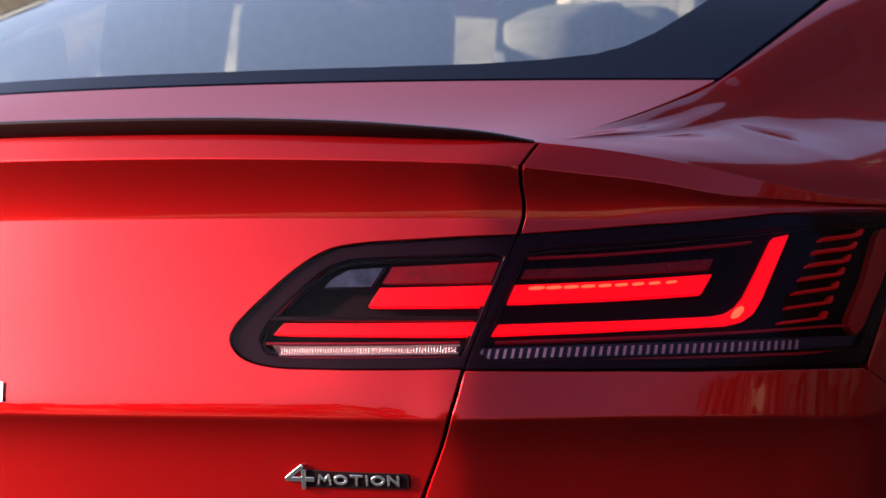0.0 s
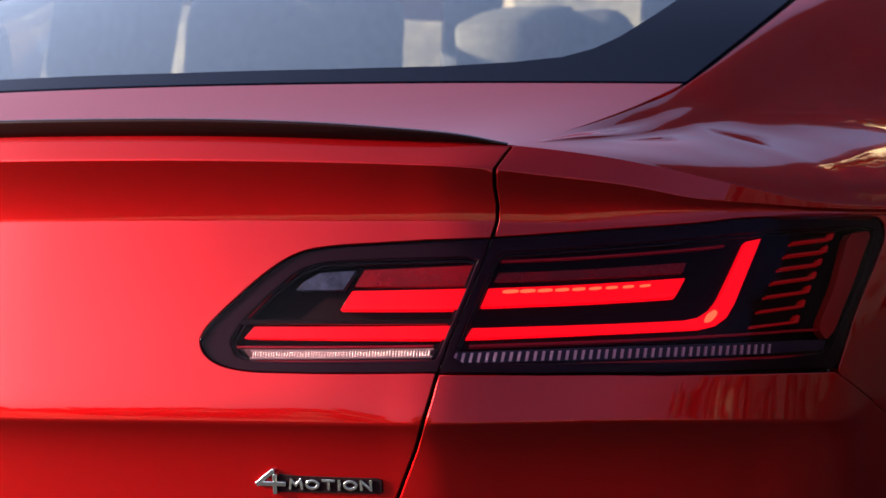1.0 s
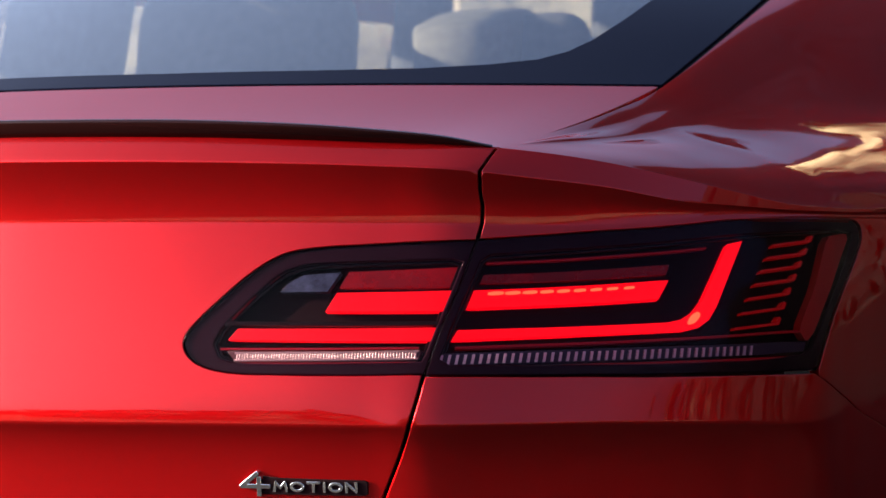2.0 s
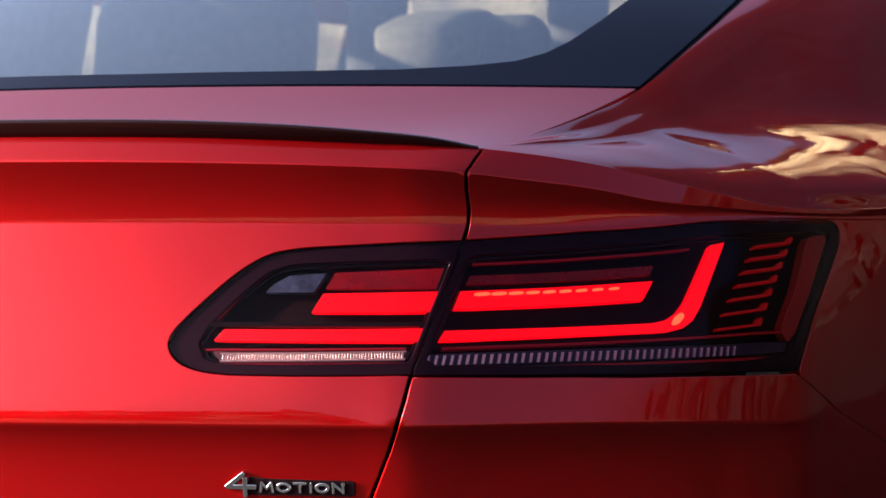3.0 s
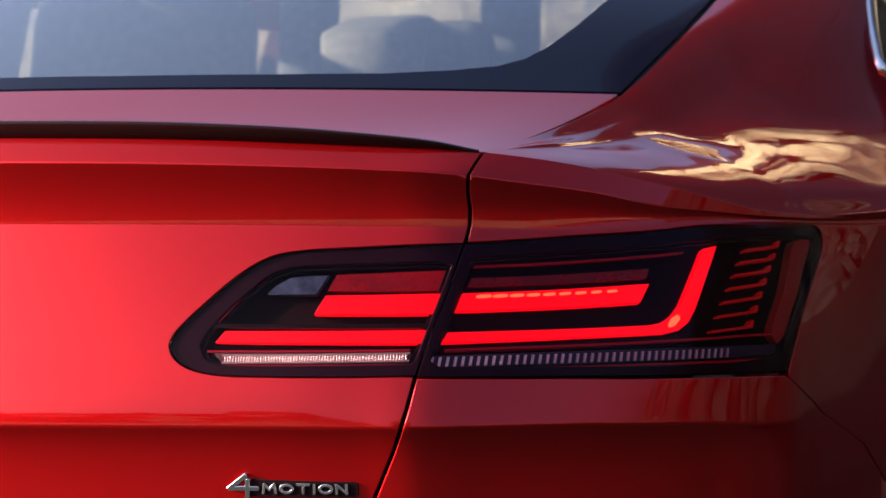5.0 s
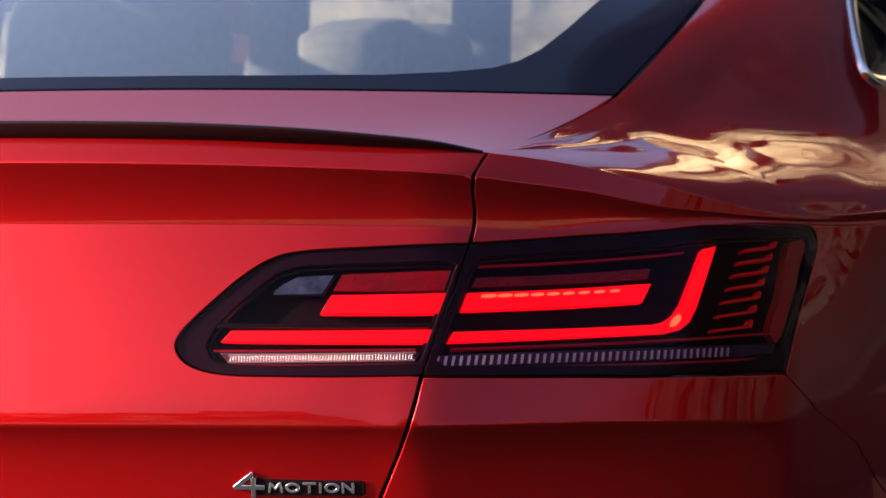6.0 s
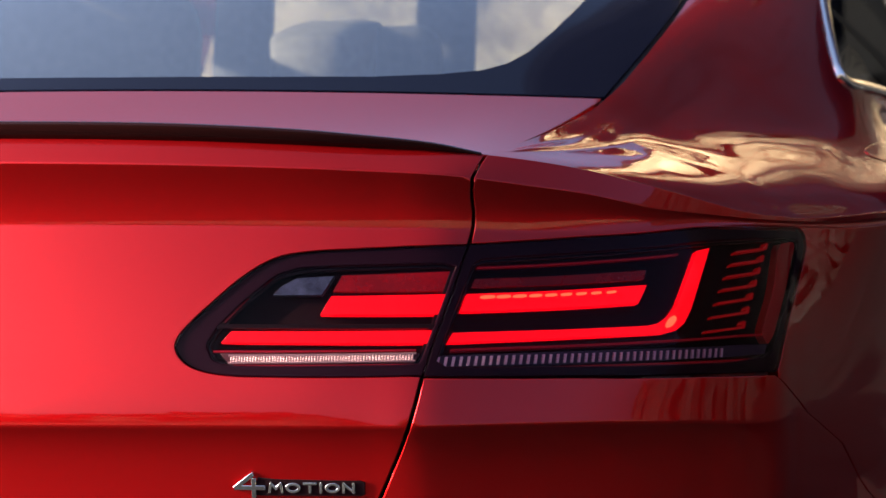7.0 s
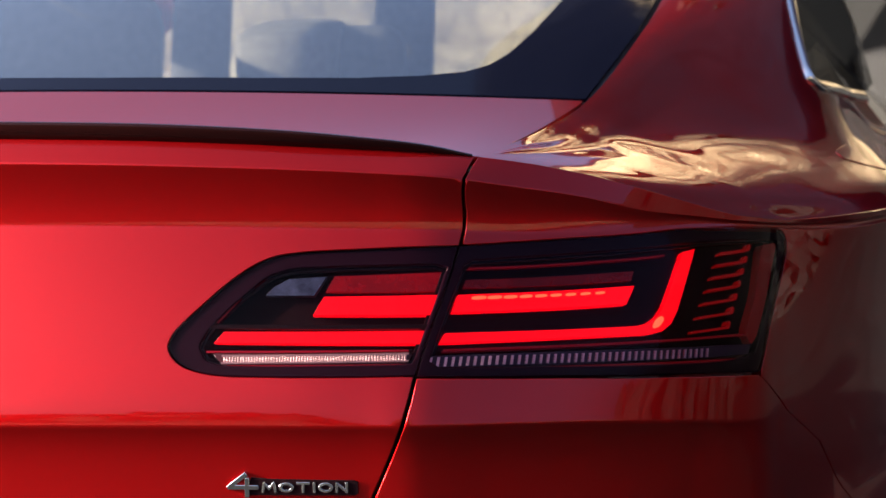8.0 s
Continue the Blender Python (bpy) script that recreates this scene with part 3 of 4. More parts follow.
def bumper():
    right = [(.545, .645), (.5755, .722), (.5935, .762), (.6025, .785), (.6075, .806), (.6105, .8262)]
    right += [(.707, .8225), (.763, .821), (.821, .819), (.882, .818), (.949, .817), (1.018, .816)]
    right += shifted(BUMPER_CUT, -.0030)[1:] + [(u_at(REAR_Y) - WHEEL_R * .80, WHEEL_Z + .235), (u_at(REAR_Y) - WHEEL_R - .01, .28), (.8, .26)]
    outline = right + [(-x, y) for x, y in reversed(right)]
    panel("rear_bumper", [sheet(tail, [resample(outline, .011)], lattice(-1.7, 1.7, .014, WALL_V), 0, .012)], PAINT, car, "red rear bumper cover")


bumper()


# ---------------------------------------------------------------- tail lamps
def between(a, b, t):
    return (a[0] + (b[0] - a[0]) * t, a[1] + (b[1] - a[1]) * t)


def lamp_body(name, outline, window, side, label):
    """Housing with a deep dark floor, a gloss bezel round it and a smoked lens over all."""
    rim = inset(outline, .0022)
    grid = lattice(.36, 1.12, .010, np.arange(.815, .98, .007))
    floor = sheet(wall, [resample(rim, .008)], grid, .016, 0, side)
    lamp = panel(name, [floor], BLACK_SATIN, car, label)
    bezel = sheet(wall, [resample(rim, .008), resample(window, .008)], grid, .0030, .012, side, hem=.002)
    panel("bezel", [bezel], BLACK_BEZEL, lamp, "gloss black bezel")
    step = sheet(wall, [resample(window, .008), resample(inset(window, .0042), .008)], grid, .0080, .006, side, hem=.0012)
    panel("inner_bezel", [step], BLACK_GLOSS, lamp, "recessed gloss black step")
    lens = sheet(wall, [resample(inset(outline, .0015), .007)], grid, -.0004, .010, side, hem=.0015)
    ob = panel("lens", [lens], LENS, lamp, "smoked clear lens")
    ob.visible_shadow = False
    return lamp


def bar(name, poly, material, lamp, side, label="", top=.006, bottom=.014, step=.012):
    return panel(name, [prism(poly, top, bottom, side, step)], material, lamp, label)


def inner_lamp(side):
    window = [(.400, .8605), (.409, .879), (.435, .905), (.463, .928), (.486, .9355), (.538, .938), (.6345, .9405), (.6262, .909), (.6165, .877), (.6065, .840), (.596, .839), (.47, .839), (.425, .840), (.408, .845)]
    lamp = lamp_body("inner_tail_lamp", INNER_LAMP, softened(window, 1, .15), side, "tailgate section of the tail lamp, lit red bars behind smoked plastic")
    bar("upper_light_bar", [(.510, .8915), (.519, .908), (.6275, .909), (.622, .8905)], RED_LIT, lamp, side, "glowing red bar")
    bar("lower_light_bar", [(.416, .8645), (.425, .875), (.617, .874), (.6125, .8615)], RED_LIT, lamp, side, "glowing red bar")
    bar("upper_reflector", [(.520, .914), (.527, .928), (.631, .932), (.626, .914)], RED_DIM, lamp, side, "dark red reflector with a weak glow added", .009)
    bar("reversing_reflector", [(.463, .910), (.470, .917), (.484, .9245), (.519, .927), (.509, .910)], CLEAR_OPTIC, lamp, side, "clear bluish reflector", .007)
    bar("divider", [(.405, .8785), (.412, .8815), (.621, .8795), (.620, .8765)], BLACK_GLOSS, lamp, side, "", .0035)
    bar("reflector_strip", [(.4165, .853), (.603, .851), (.599, .842), (.4255, .843)], STRIP_DARK, lamp, side, "", .0055)
    base = [prism([(p, .8435), (p + .0010, .8435), (p + .0010, .8512), (p, .8512)], .0042, .006, side) for p in np.arange(.427, .599, .0027)]
    panel("prism_ribs", base, PRISM, lamp, "silvery prism ribs")
    base = [prism([(p, q), (p + .0022, q), (p + .0022, q + .001), (p, q + .001)], .0040, .006, side) for q in (.8435, .8505) for p in np.arange(.4245, .600, .0031)]
    panel("prism_steps", base, PRISM, lamp, "silvery prism steps")
    for line in ([(.418, .8835), (.440, .9075), (.466, .9285), (.490, .9355), (.540, .9385), (.627, .9412)], [(.409, .8545), (.600, .8535)], [(.430, .8405), (.598, .8395)]):
        panel("edge_line", [prism([(x0, y0), (x1, y1), (x1, y1 + .0012), (x0, y0 + .0012)], .0048, .007, side) for (x0, y0), (x1, y1) in zip(line, line[1:])], RED_EDGE, lamp, "thin dark red edge")
    return lamp


def outer_lamp(side):
    window = [(.6175, .8365), (.6275, .877), (.638, .909), (.649, .9435), (.700, .9475), (.80, .9515), (.890, .9545), (.99, .9585), (1.06, .960), (1.094, .955), (1.091, .938), (1.073, .896), (1.040, .855), (1.016, .829), (.949, .8265), (.882, .8275), (.821, .8285), (.763, .8305), (.700, .8325)]
    lamp = lamp_body("outer_tail_lamp", OUTER_LAMP, softened(window, 1, .15), side, "quarter panel section of the tail lamp, lit red hook behind smoked plastic")
    bar("upper_light_bar", [(.641, .8920), (.646, .9085), (.843, .910), (.8335, .8915)], RED_LIT, lamp, side, "glowing red bar")
    hook = [(.630, .8610), (.635, .8705), (.762, .8675), (.845, .8655), (.860, .8675), (.872, .8745), (.8805, .885), (.9085, .944), (.925, .947), (.897, .879), (.889, .866), (.878, .859), (.862, .8565), (.763, .859)]
    bar("light_hook", hook, RED_LIT, lamp, side, "glowing red hook-shaped light guide")
    bar("upper_reflector", [(.651, .9165), (.654, .924), (.844, .9275), (.841, .918)], RED_DARK, lamp, side, "dark red reflector with a weak glow added", .009)
    hot = []
    for k in range(9):
        p = .660 + k * .0172
        h = .0024 - .00010 * k
        hot.append(prism(softened([(p, .9040), (p + .0150 - .0006 * k, .9044), (p + .0150 - .0006 * k, .9044 + h), (p, .9040 + h)], 1, .25), .0052, .007, side))
    panel("diode_row", hot, RED_HOT, lamp, "row of bright orange-white diodes")
    bar("hook_source", softened([(.8655, .8625), (.873, .8635), (.879, .8705), (.8765, .8745), (.869, .8705)], 2), RED_HOT, lamp, side, "bright orange spot in the bend", .0045, .008, .003)
    bar("frame_line", [(.655, .9355), (.655, .9365), (.885, .944), (.885, .943)], RED_EDGE, lamp, side, "", .009)
    bar("dash_strip", [(.618, .848), (.78, .8445), (.944, .840), (1.012, .8385), (1.008, .8325), (.944, .832), (.78, .8345), (.616, .838)], DASH_BLUE, lamp, side, "blue-black strip", .0065)
    for k in range(42):
        p = .6205 + k * .0077
        q = .8465 - (p - .62) * .0245
        h = .0082 - (p - .62) * .006
        dots = []
        for j in range(3):
            y0, y1 = q - h * (1 - .36 * j), q - h * (.74 - .36 * j)
            x0 = p + .0010 * (j / 3)
            dots.append(prism([(x0, y0), (x0 + .0019, y0), (x0 + .0022, y1), (x0 + .0003, y1)], .0045, .007, side))
        panel("dash", dots, DASH_WHITE, lamp)
    for k in range(7):
        t = k / 6
        a0 = between((.964, .942), (.919, .8548), t)
        b0 = between((1.010, .946), (.969, .8555), t)
        c0 = (b0[0] + .005, b0[1] + .0055)
        poly = [a0, (b0[0] - .001, b0[1]), (b0[0] + .001, b0[1] + .002), (c0[0] - .001, c0[1]), (c0[0] + .001, c0[1] - .001), (b0[0] + .0035, b0[1] - .0012), (a0[0] - .001, a0[1] - .0014)]
        bar("marker_line", poly, RED_FAINT, lamp, side, "thin red hooked line", .006)
    bar("side_reflector", softened([(1.040, .949), (1.082, .952), (1.085, .945), (1.056, .889), (1.024, .846), (1.011, .839), (1.000, .848), (1.023, .888)], 1, .12), RED_SIDE, lamp, side, "dark red side reflector", .0048)
    for q0, q1 in ((.8525, .8465), (.8335, .8275)):
        bar("edge_line", [(.634, q0), (.634, q0 + .0011), (.80, q0 - .002), (1.0, q1 + .0011), (1.0, q1), (.80, q0 - .0031)], RED_EDGE, lamp, side, "", .005)
    return lamp


for side in (1, -1):
    inner_lamp(side)
    outer_lamp(side)


# ---------------------------------------------------------------- badge on the tailgate
def strokes(lines, width):
    """Thin bars along lines of the badge, as outlines on the tail."""
    out = []
    for (x0, y0), (x1, y1) in lines:
        l = math.hypot(x1 - x0, y1 - y0)
        dx, dy = (x1 - x0) / l * width / 2, (y1 - y0) / l * width / 2
        out.append([(x0 - dx - dy, y0 - dy + dx), (x0 - dx + dy, y0 - dy - dx), (x1 + dx + dy, y1 + dy - dx), (x1 + dx - dy, y1 + dy + dx)])
    return out


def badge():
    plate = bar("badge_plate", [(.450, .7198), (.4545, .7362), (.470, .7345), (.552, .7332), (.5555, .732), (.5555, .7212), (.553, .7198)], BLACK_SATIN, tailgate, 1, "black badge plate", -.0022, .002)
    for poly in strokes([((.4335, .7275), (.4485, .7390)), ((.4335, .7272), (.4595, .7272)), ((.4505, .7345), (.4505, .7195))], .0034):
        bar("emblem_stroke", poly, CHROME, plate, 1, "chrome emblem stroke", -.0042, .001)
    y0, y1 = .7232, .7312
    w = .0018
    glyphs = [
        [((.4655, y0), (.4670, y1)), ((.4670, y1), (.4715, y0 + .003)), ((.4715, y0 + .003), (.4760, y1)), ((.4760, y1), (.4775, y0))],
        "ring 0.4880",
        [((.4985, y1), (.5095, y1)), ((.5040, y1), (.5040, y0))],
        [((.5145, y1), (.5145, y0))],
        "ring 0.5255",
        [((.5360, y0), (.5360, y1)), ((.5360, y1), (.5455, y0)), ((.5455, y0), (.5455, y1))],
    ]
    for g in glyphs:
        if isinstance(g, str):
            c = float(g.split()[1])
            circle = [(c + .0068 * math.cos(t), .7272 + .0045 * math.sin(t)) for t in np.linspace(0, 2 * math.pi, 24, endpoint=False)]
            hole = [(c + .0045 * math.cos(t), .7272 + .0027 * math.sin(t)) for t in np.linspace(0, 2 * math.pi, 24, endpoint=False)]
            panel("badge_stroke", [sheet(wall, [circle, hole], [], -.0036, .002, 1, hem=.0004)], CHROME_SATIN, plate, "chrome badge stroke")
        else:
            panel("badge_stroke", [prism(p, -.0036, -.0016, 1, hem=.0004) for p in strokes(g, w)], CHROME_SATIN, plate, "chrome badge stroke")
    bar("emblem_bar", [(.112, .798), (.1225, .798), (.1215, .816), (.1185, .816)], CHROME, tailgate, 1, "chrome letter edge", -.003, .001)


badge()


# ---------------------------------------------------------------- side windows, doors, roof and front of the car
def along_skin(line, width, lift, depth):
    """A raised strip along a line on the shoulder: a rounded bar of the given width."""
    pts = hermite(np.linspace(0, 1, len(line)), line)(np.linspace(0, 1, 60))
    rows = []
    for k, (q, p) in enumerate(pts):
        c = shoulder(q, p)
        d = shoulder(*pts[min(k + 1, 59)]) - shoulder(*pts[max(k - 1, 0)])
        d /= np.linalg.norm(d)
        n = normals(shoulder, np.array(q), np.array(p), .006)
        s = np.cross(n, d)
        rows.append([tuple(c + s * width * a + n * h) for a, h in ((-.5, -depth), (-.5, lift * .5), (-.38, lift * .9), (-.1, lift), (.3, lift * .75), (.5, lift * .2), (.5, -depth))])
    return rows


def mirrored(rows, side):
    return rows if side > 0 else [[(-x, y, z) for x, y, z in r] for r in rows]


def side_windows(side):
    rows = along_skin(WINDOW_LINE, .020, .006, .012)
    frame_ = part("window_frame", loft(mirrored(rows, side)), CHROME, car, "polished chrome window surround", True)
    hole = [(q + .006, p) for q, p in WINDOW_LINE] + [(1.078, WINDOW_LINE[-1][1]), (1.078, .775)]
    g = lattice(.93, 1.08, .01, np.arange(.2, .9, .05))
    ob = panel("side_window", [sheet(shoulder, [resample(hole, .02)], g, .006, 0, side, eps=.006)], QUARTER_GLASS, frame_, "dark side window")
    ob.visible_shadow = False


def greenhouse():
    """Roof, windscreen, door windows and pillars ahead of the part that is seen."""
    def ring(y, half, z, crown):
        return [(half * math.sin(a), y, z + crown * (math.cos(a) - 1) + crown) for a in np.linspace(-math.pi / 2, math.pi / 2, 17)]
    rows = [[tuple(rear_glass(p, .972)) for p in np.linspace(-.99, .99, 17)]]
    for y, half, z, crown in ((2.0, .615, 1.412, .085), (2.5, .60, 1.43, .085), (2.85, .585, 1.415, .08), (3.05, .585, 1.38, .08)):
        rows.append([(half * t, y + .05 * (1 - t * t), z + crown * (1 - t * t)) for t in np.linspace(-1, 1, 17)])
    part("roof", loft(rows), PAINT, car, "red roof", True)
    front = [rows[-1]]
    for k in (.33, .66, 1.0):
        front.append([((.585 + .22 * k) * t, 3.05 + .05 * (1 - t * t) + k * (.62 + .12 * (1 - t * t)), 1.38 + .08 * (1 - t * t) * (1 - k) - .405 * k) for t in np.linspace(-1, 1, 17)])
    w = part("windscreen", loft(front), SIDE_GLASS, car, "windscreen", True)
    w.visible_shadow = False
    cowl = front[-1]
    hood = [cowl]
    for k in (.25, .5, .75, 1.0):
        row = []
        for i, t in enumerate(np.linspace(-1, 1, 17)):
            c = np.array(cowl[i])
            e = LIP(np.array((UST[-1] - .02) - 1.05 * abs(t) ** 1.5))
            e = np.array([abs(e[0]) * (1 if t > 0 else -1) if t else 0.0, e[1], e[2]])
            row.append(tuple(c + (e - c) * k + np.array([0, 0, .05 * math.sin(math.pi * k)])))
        hood.append(row)
    part("bonnet", loft(hood), PAINT, car, "red bonnet", True)
    for side in (1, -1):
        sill = [LIP(np.array(u)) for u in np.linspace(u_at(1.62), u_at(3.75), 14)]
        rail = [np.array((.628 - .03 * k, 1.75 + 1.30 * k, 1.40 - .02 * k)) for k in np.linspace(0, 1, 14)]
        tops = [s * .25 + r * .75 + np.array([.06, 0, .01]) for s, r in zip(sill, rail)]
        belts = [s * .88 + r * .12 + np.array([.02, 0, .02]) for s, r in zip(sill, rail)]
        part("belt_panel", loft(mirrored([[tuple(x) for x in sill], [tuple(x) for x in belts]], side)), PAINT, car, "", True)
        for a, b, name in ((1, 6, "door_window"), (7, 12, "door_window")):
            ob = part(name, loft(mirrored([[tuple(x) for x in belts[a:b + 1]], [tuple(x) for x in tops[a:b + 1]]], side)), SIDE_GLASS, car, "tinted door window", True)
            ob.visible_shadow = False
        part("roof_rail", loft(mirrored([[tuple(x) for x in tops], [tuple(x) for x in rail]], side)), PAINT, car, "", True)
        for a in (0, 6, 12):
            part("pillar", loft(mirrored([[tuple(x) for x in belts[a:a + 2]], [tuple(x) for x in tops[a:a + 2]]], side)), BLACK_GLOSS, car, "black pillar", True)
        fa = arch(FRONT_Y, math.pi, 0)
        u2 = u_at(FRONT_Y) - WHEEL_R - .08
        mid = (U_DOOR + u2) / 2
        for x0, x1 in ((U_DOOR + .004, mid - .002), (mid + .002, u2 - .002)):
            poly = [(x0, .26), (x1, .26), (x1, 1.06), (x0, 1.06)]
            door = panel("side_door", [sheet(wall, [resample(poly, .03)], lattice(x0, x1, .05, WALL_V[::2]), 0, .012, side)], PAINT, car, "red door")
            h = wall(np.array(x0 + .16), np.array(.90)) * np.array([side, 1, 1])
            part("door_handle", rounded_box((.018, .20, .026), tuple(h + np.array([side * .014, 0, 0])), .008), CHROME_SATIN, door, "chrome door handle", True)
        poly = [(u2 + .002, .26), (u_at(FRONT_Y) - WHEEL_R, .26)] + fa + [(u_at(FRONT_Y) + WHEEL_R, .24), (UST[-1], .24), (UST[-1], 1.06), (u2 + .002, 1.06)]
        panel("front_wing", [sheet(wall, [resample(poly, .02)], lattice(u2, UST[-1], .04, WALL_V[::2]), 0, .012, side)], PAINT, car, "red front wing")
        for y in (REAR_Y, FRONT_Y):
            wheel(side, y)


def lathe(profile, steps=40):
    rows = []
    for a in np.linspace(0, 2 * math.pi, steps, endpoint=False):
        rows.append([(x, r * math.cos(a), r * math.sin(a)) for x, r in profile])
    return loft(rows + [rows[0]])


def wheel(side, y):
    tyre = part("wheel", lathe([(-.10, .235), (-.12, .26), (-.12, .315), (-.10, .334), (.10, .334), (.12, .315), (.12, .26), (.10, .235)]), RUBBER, car, "alloy wheel with a low tyre", True)
    tyre.location = (side * .905, y, .334)
    part("rim", lathe([(-.09, .238), (.085, .240), (.10, .232), (.095, .222), (.04, .21), (-.09, .21)]), ALLOY, tyre, "alloy rim", True)
    for k in range(5):
        bm = rounded_box((.03, .05, .19), (side * .07, 0, .125), .008, turn=None)
        bmesh.ops.transform(bm, matrix=Matrix.Rotation(k * 2 * math.pi / 5, 4, "X"), verts=bm.verts)
        part("spoke", bm, ALLOY, tyre, "", True)
    part("hub", lathe([(side * .09, .001), (side * .09, .045), (side * .05, .055), (-side * .05, .055)]), ALLOY, tyre, "", True)


def glass_seal(side):
    rows = []
    for y in np.linspace(.50, 1.72, 40):
        e = TOP_Y(np.array(y))
        rows.append([tuple(e + np.array(o)) for o in ((.006, 0, -.016), (.003, 0, -.009), (-.004, 0, -.006), (-.035, 0, -.010), (-.045, 0, -.022))])
    part("glass_seal", loft(mirrored(rows, side)), RUBBER, car, "black rubber seal", True)


for side in (1, -1):
    glass_seal(side)
    side_windows(side)
greenhouse()
under = rounded_box((1.6, 4.6, .10), (0, 2.7, .26), .03)
part("underbody", under, BLACK_VOID, car, "dark underbody")


# ---------------------------------------------------------------- the cabin
def cushion(size, at, bevel, turn=(0, 0, 0), puff=0.0):
    bm = rounded_box(size, (0, 0, 0), bevel, 4, None)
    m = Matrix.Translation(at) @ Euler([radians(a) for a in turn]).to_matrix().to_4x4()
    bmesh.ops.transform(bm, matrix=m, verts=bm.verts)
    return bm


def headrest(parent, x, y, z, w=.27, h=.17, d=.11, soft_edge=.045):
    ob = part("headrest", cushion((w, d, h), (x, y, z), soft_edge, (-12, 0, 0)), CLOTH, parent, "grey cloth headrest", True)
    for dx in (-.06, .06):
        part("headrest_post", rounded_box((.012, .012, .12), (x + dx, y, z - h / 2 - .03), .004), CHROME_SATIN, ob, "")


def cabin():
    shelf = part("parcel_shelf", rounded_box((1.16, .72, .03), (0, .95, 1.02), .01), TRIM_DARK, car, "dark parcel shelf")
    bench = part("rear_seat", cushion((1.20, .16, .62), (-.02, 1.52, .80), .05, (-18, 0, 0)), CLOTH, car, "grey rear bench", True)
    part("seat_cushion", cushion((1.20, .52, .16), (-.02, 1.86, .50), .05), CLOTH, bench, "", True)
    headrest(bench, .055, 1.73, 1.145, .29, .17, .10)
    # added pad: the sun patch on the headrest, put in as paler cloth
    side = [(1.565, 1.09), (1.555, 1.150), (1.553, 1.203), (1.565, 1.214), (1.640, 1.232), (1.735, 1.243), (1.755, 1.232), (1.76, 1.10)]
    pad = loft([[(x, y + dy, 1.16 + (z - 1.16) * k) for y, z in side] for x, dy, k in ((-.058, .03, .80), (-.052, .012, .95), (-.036, 0, 1), (.060, 0, 1), (.084, .014, .95), (.096, .04, .78))], True)
    bmesh.ops.contextual_create(pad, geom=[e for e in pad.edges if e.is_boundary])
    part("headrest_sun_patch", pad, SUNLIT_CLOTH, bench, "added pad, the headrest's sunlit top in paler cloth", True)
    headrest(bench, -.470, 1.76, 1.190, .42, .30, .22, .10)
    # front seats placed and their headrests narrowed to fit the camera's view
    for x in (-.405, .035):
        seat = part("front_seat", cushion((.50, .15, .66), (x, 2.52, .80), .06, (-20, 0, 0)), CLOTH, car, "grey front seat", True)
        part("seat_cushion", cushion((.50, .52, .15), (x, 2.82, .45), .05), CLOTH, seat, "", True)
        headrest(seat, x, 2.42, 1.24, .12, .26)
    part("cabin_floor", rounded_box((1.30, 2.6, .04), (0, 2.4, .33), .01), TRIM_DARK, car, "dark cabin floor")
    part("dashboard", rounded_box((1.36, .40, .32), (0, 3.28, .80), .06, 3), TRIM_DARK, car, "dark dashboard", True)
    for side in (1, -1):
        part("door_trim", rounded_box((.05, 2.4, .60), (side * .72, 2.4, .64), .02), TRIM_DARK, car, "dark door lining")
        part("pillar_trim", cushion((.06, .34, .30), (side * .70, 1.52, 1.20), .02, (0, side * -14, 0)), TRIM_DARK, car, "dark pillar lining", True)
        part("centre_pillar_trim", cushion((.05, .12, .42), (side * .70, 2.42, 1.16), .02, (0, side * -16, 0)), TRIM_DARK, car, "dark pillar lining", True)
    head = [[(x, y, z - .055 * (x / .5) ** 2) for x in np.linspace(-.52, .52, 9)] for y, z in ((1.78, 1.46), (2.0, 1.475), (2.4, 1.48), (2.95, 1.44))]
    part("headliner", loft(head), TRIM_DARK, car, "dark headliner", True)


cabin()


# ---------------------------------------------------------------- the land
# asphalt coloured near black to darken what the paint reflects
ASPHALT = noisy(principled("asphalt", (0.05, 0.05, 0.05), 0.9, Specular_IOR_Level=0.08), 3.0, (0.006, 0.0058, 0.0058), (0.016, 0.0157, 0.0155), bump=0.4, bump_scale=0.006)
EARTH = noisy(principled("dry_hillside", (0.4, 0.3, 0.2), 0.95), 0.75, (0.08, 0.052, 0.022), (0.58, 0.45, 0.26), detail=12, bump=0.6, bump_scale=0.3)
# scrub earth blackened so that the paint reflects a darker side
SCRUB = noisy(principled("blackened_scrub_earth", (0.03, 0.02, 0.01), 0.95), 0.9, (0.006, 0.005, 0.004), (0.014, 0.010, 0.008), detail=10, bump=0.6, bump_scale=0.2)
# near-black blue of the added slope that darkens the paint's reflections
REFLECTION_DARK = noisy(principled("dark_slope_for_reflections", (0.015, 0.018, 0.012), 0.95, Specular_IOR_Level=0.1), 0.25, (0.003, 0.004, 0.011), (0.007, 0.008, 0.018), detail=10, bump=0.2, bump_scale=0.5)
# foliage blackened for the same darker reflections
LEAF = noisy(principled("blackened_foliage", (0.08, 0.07, 0.03), 0.8), 1.5, (0.005, 0.005, 0.004), (0.009, 0.008, 0.007))


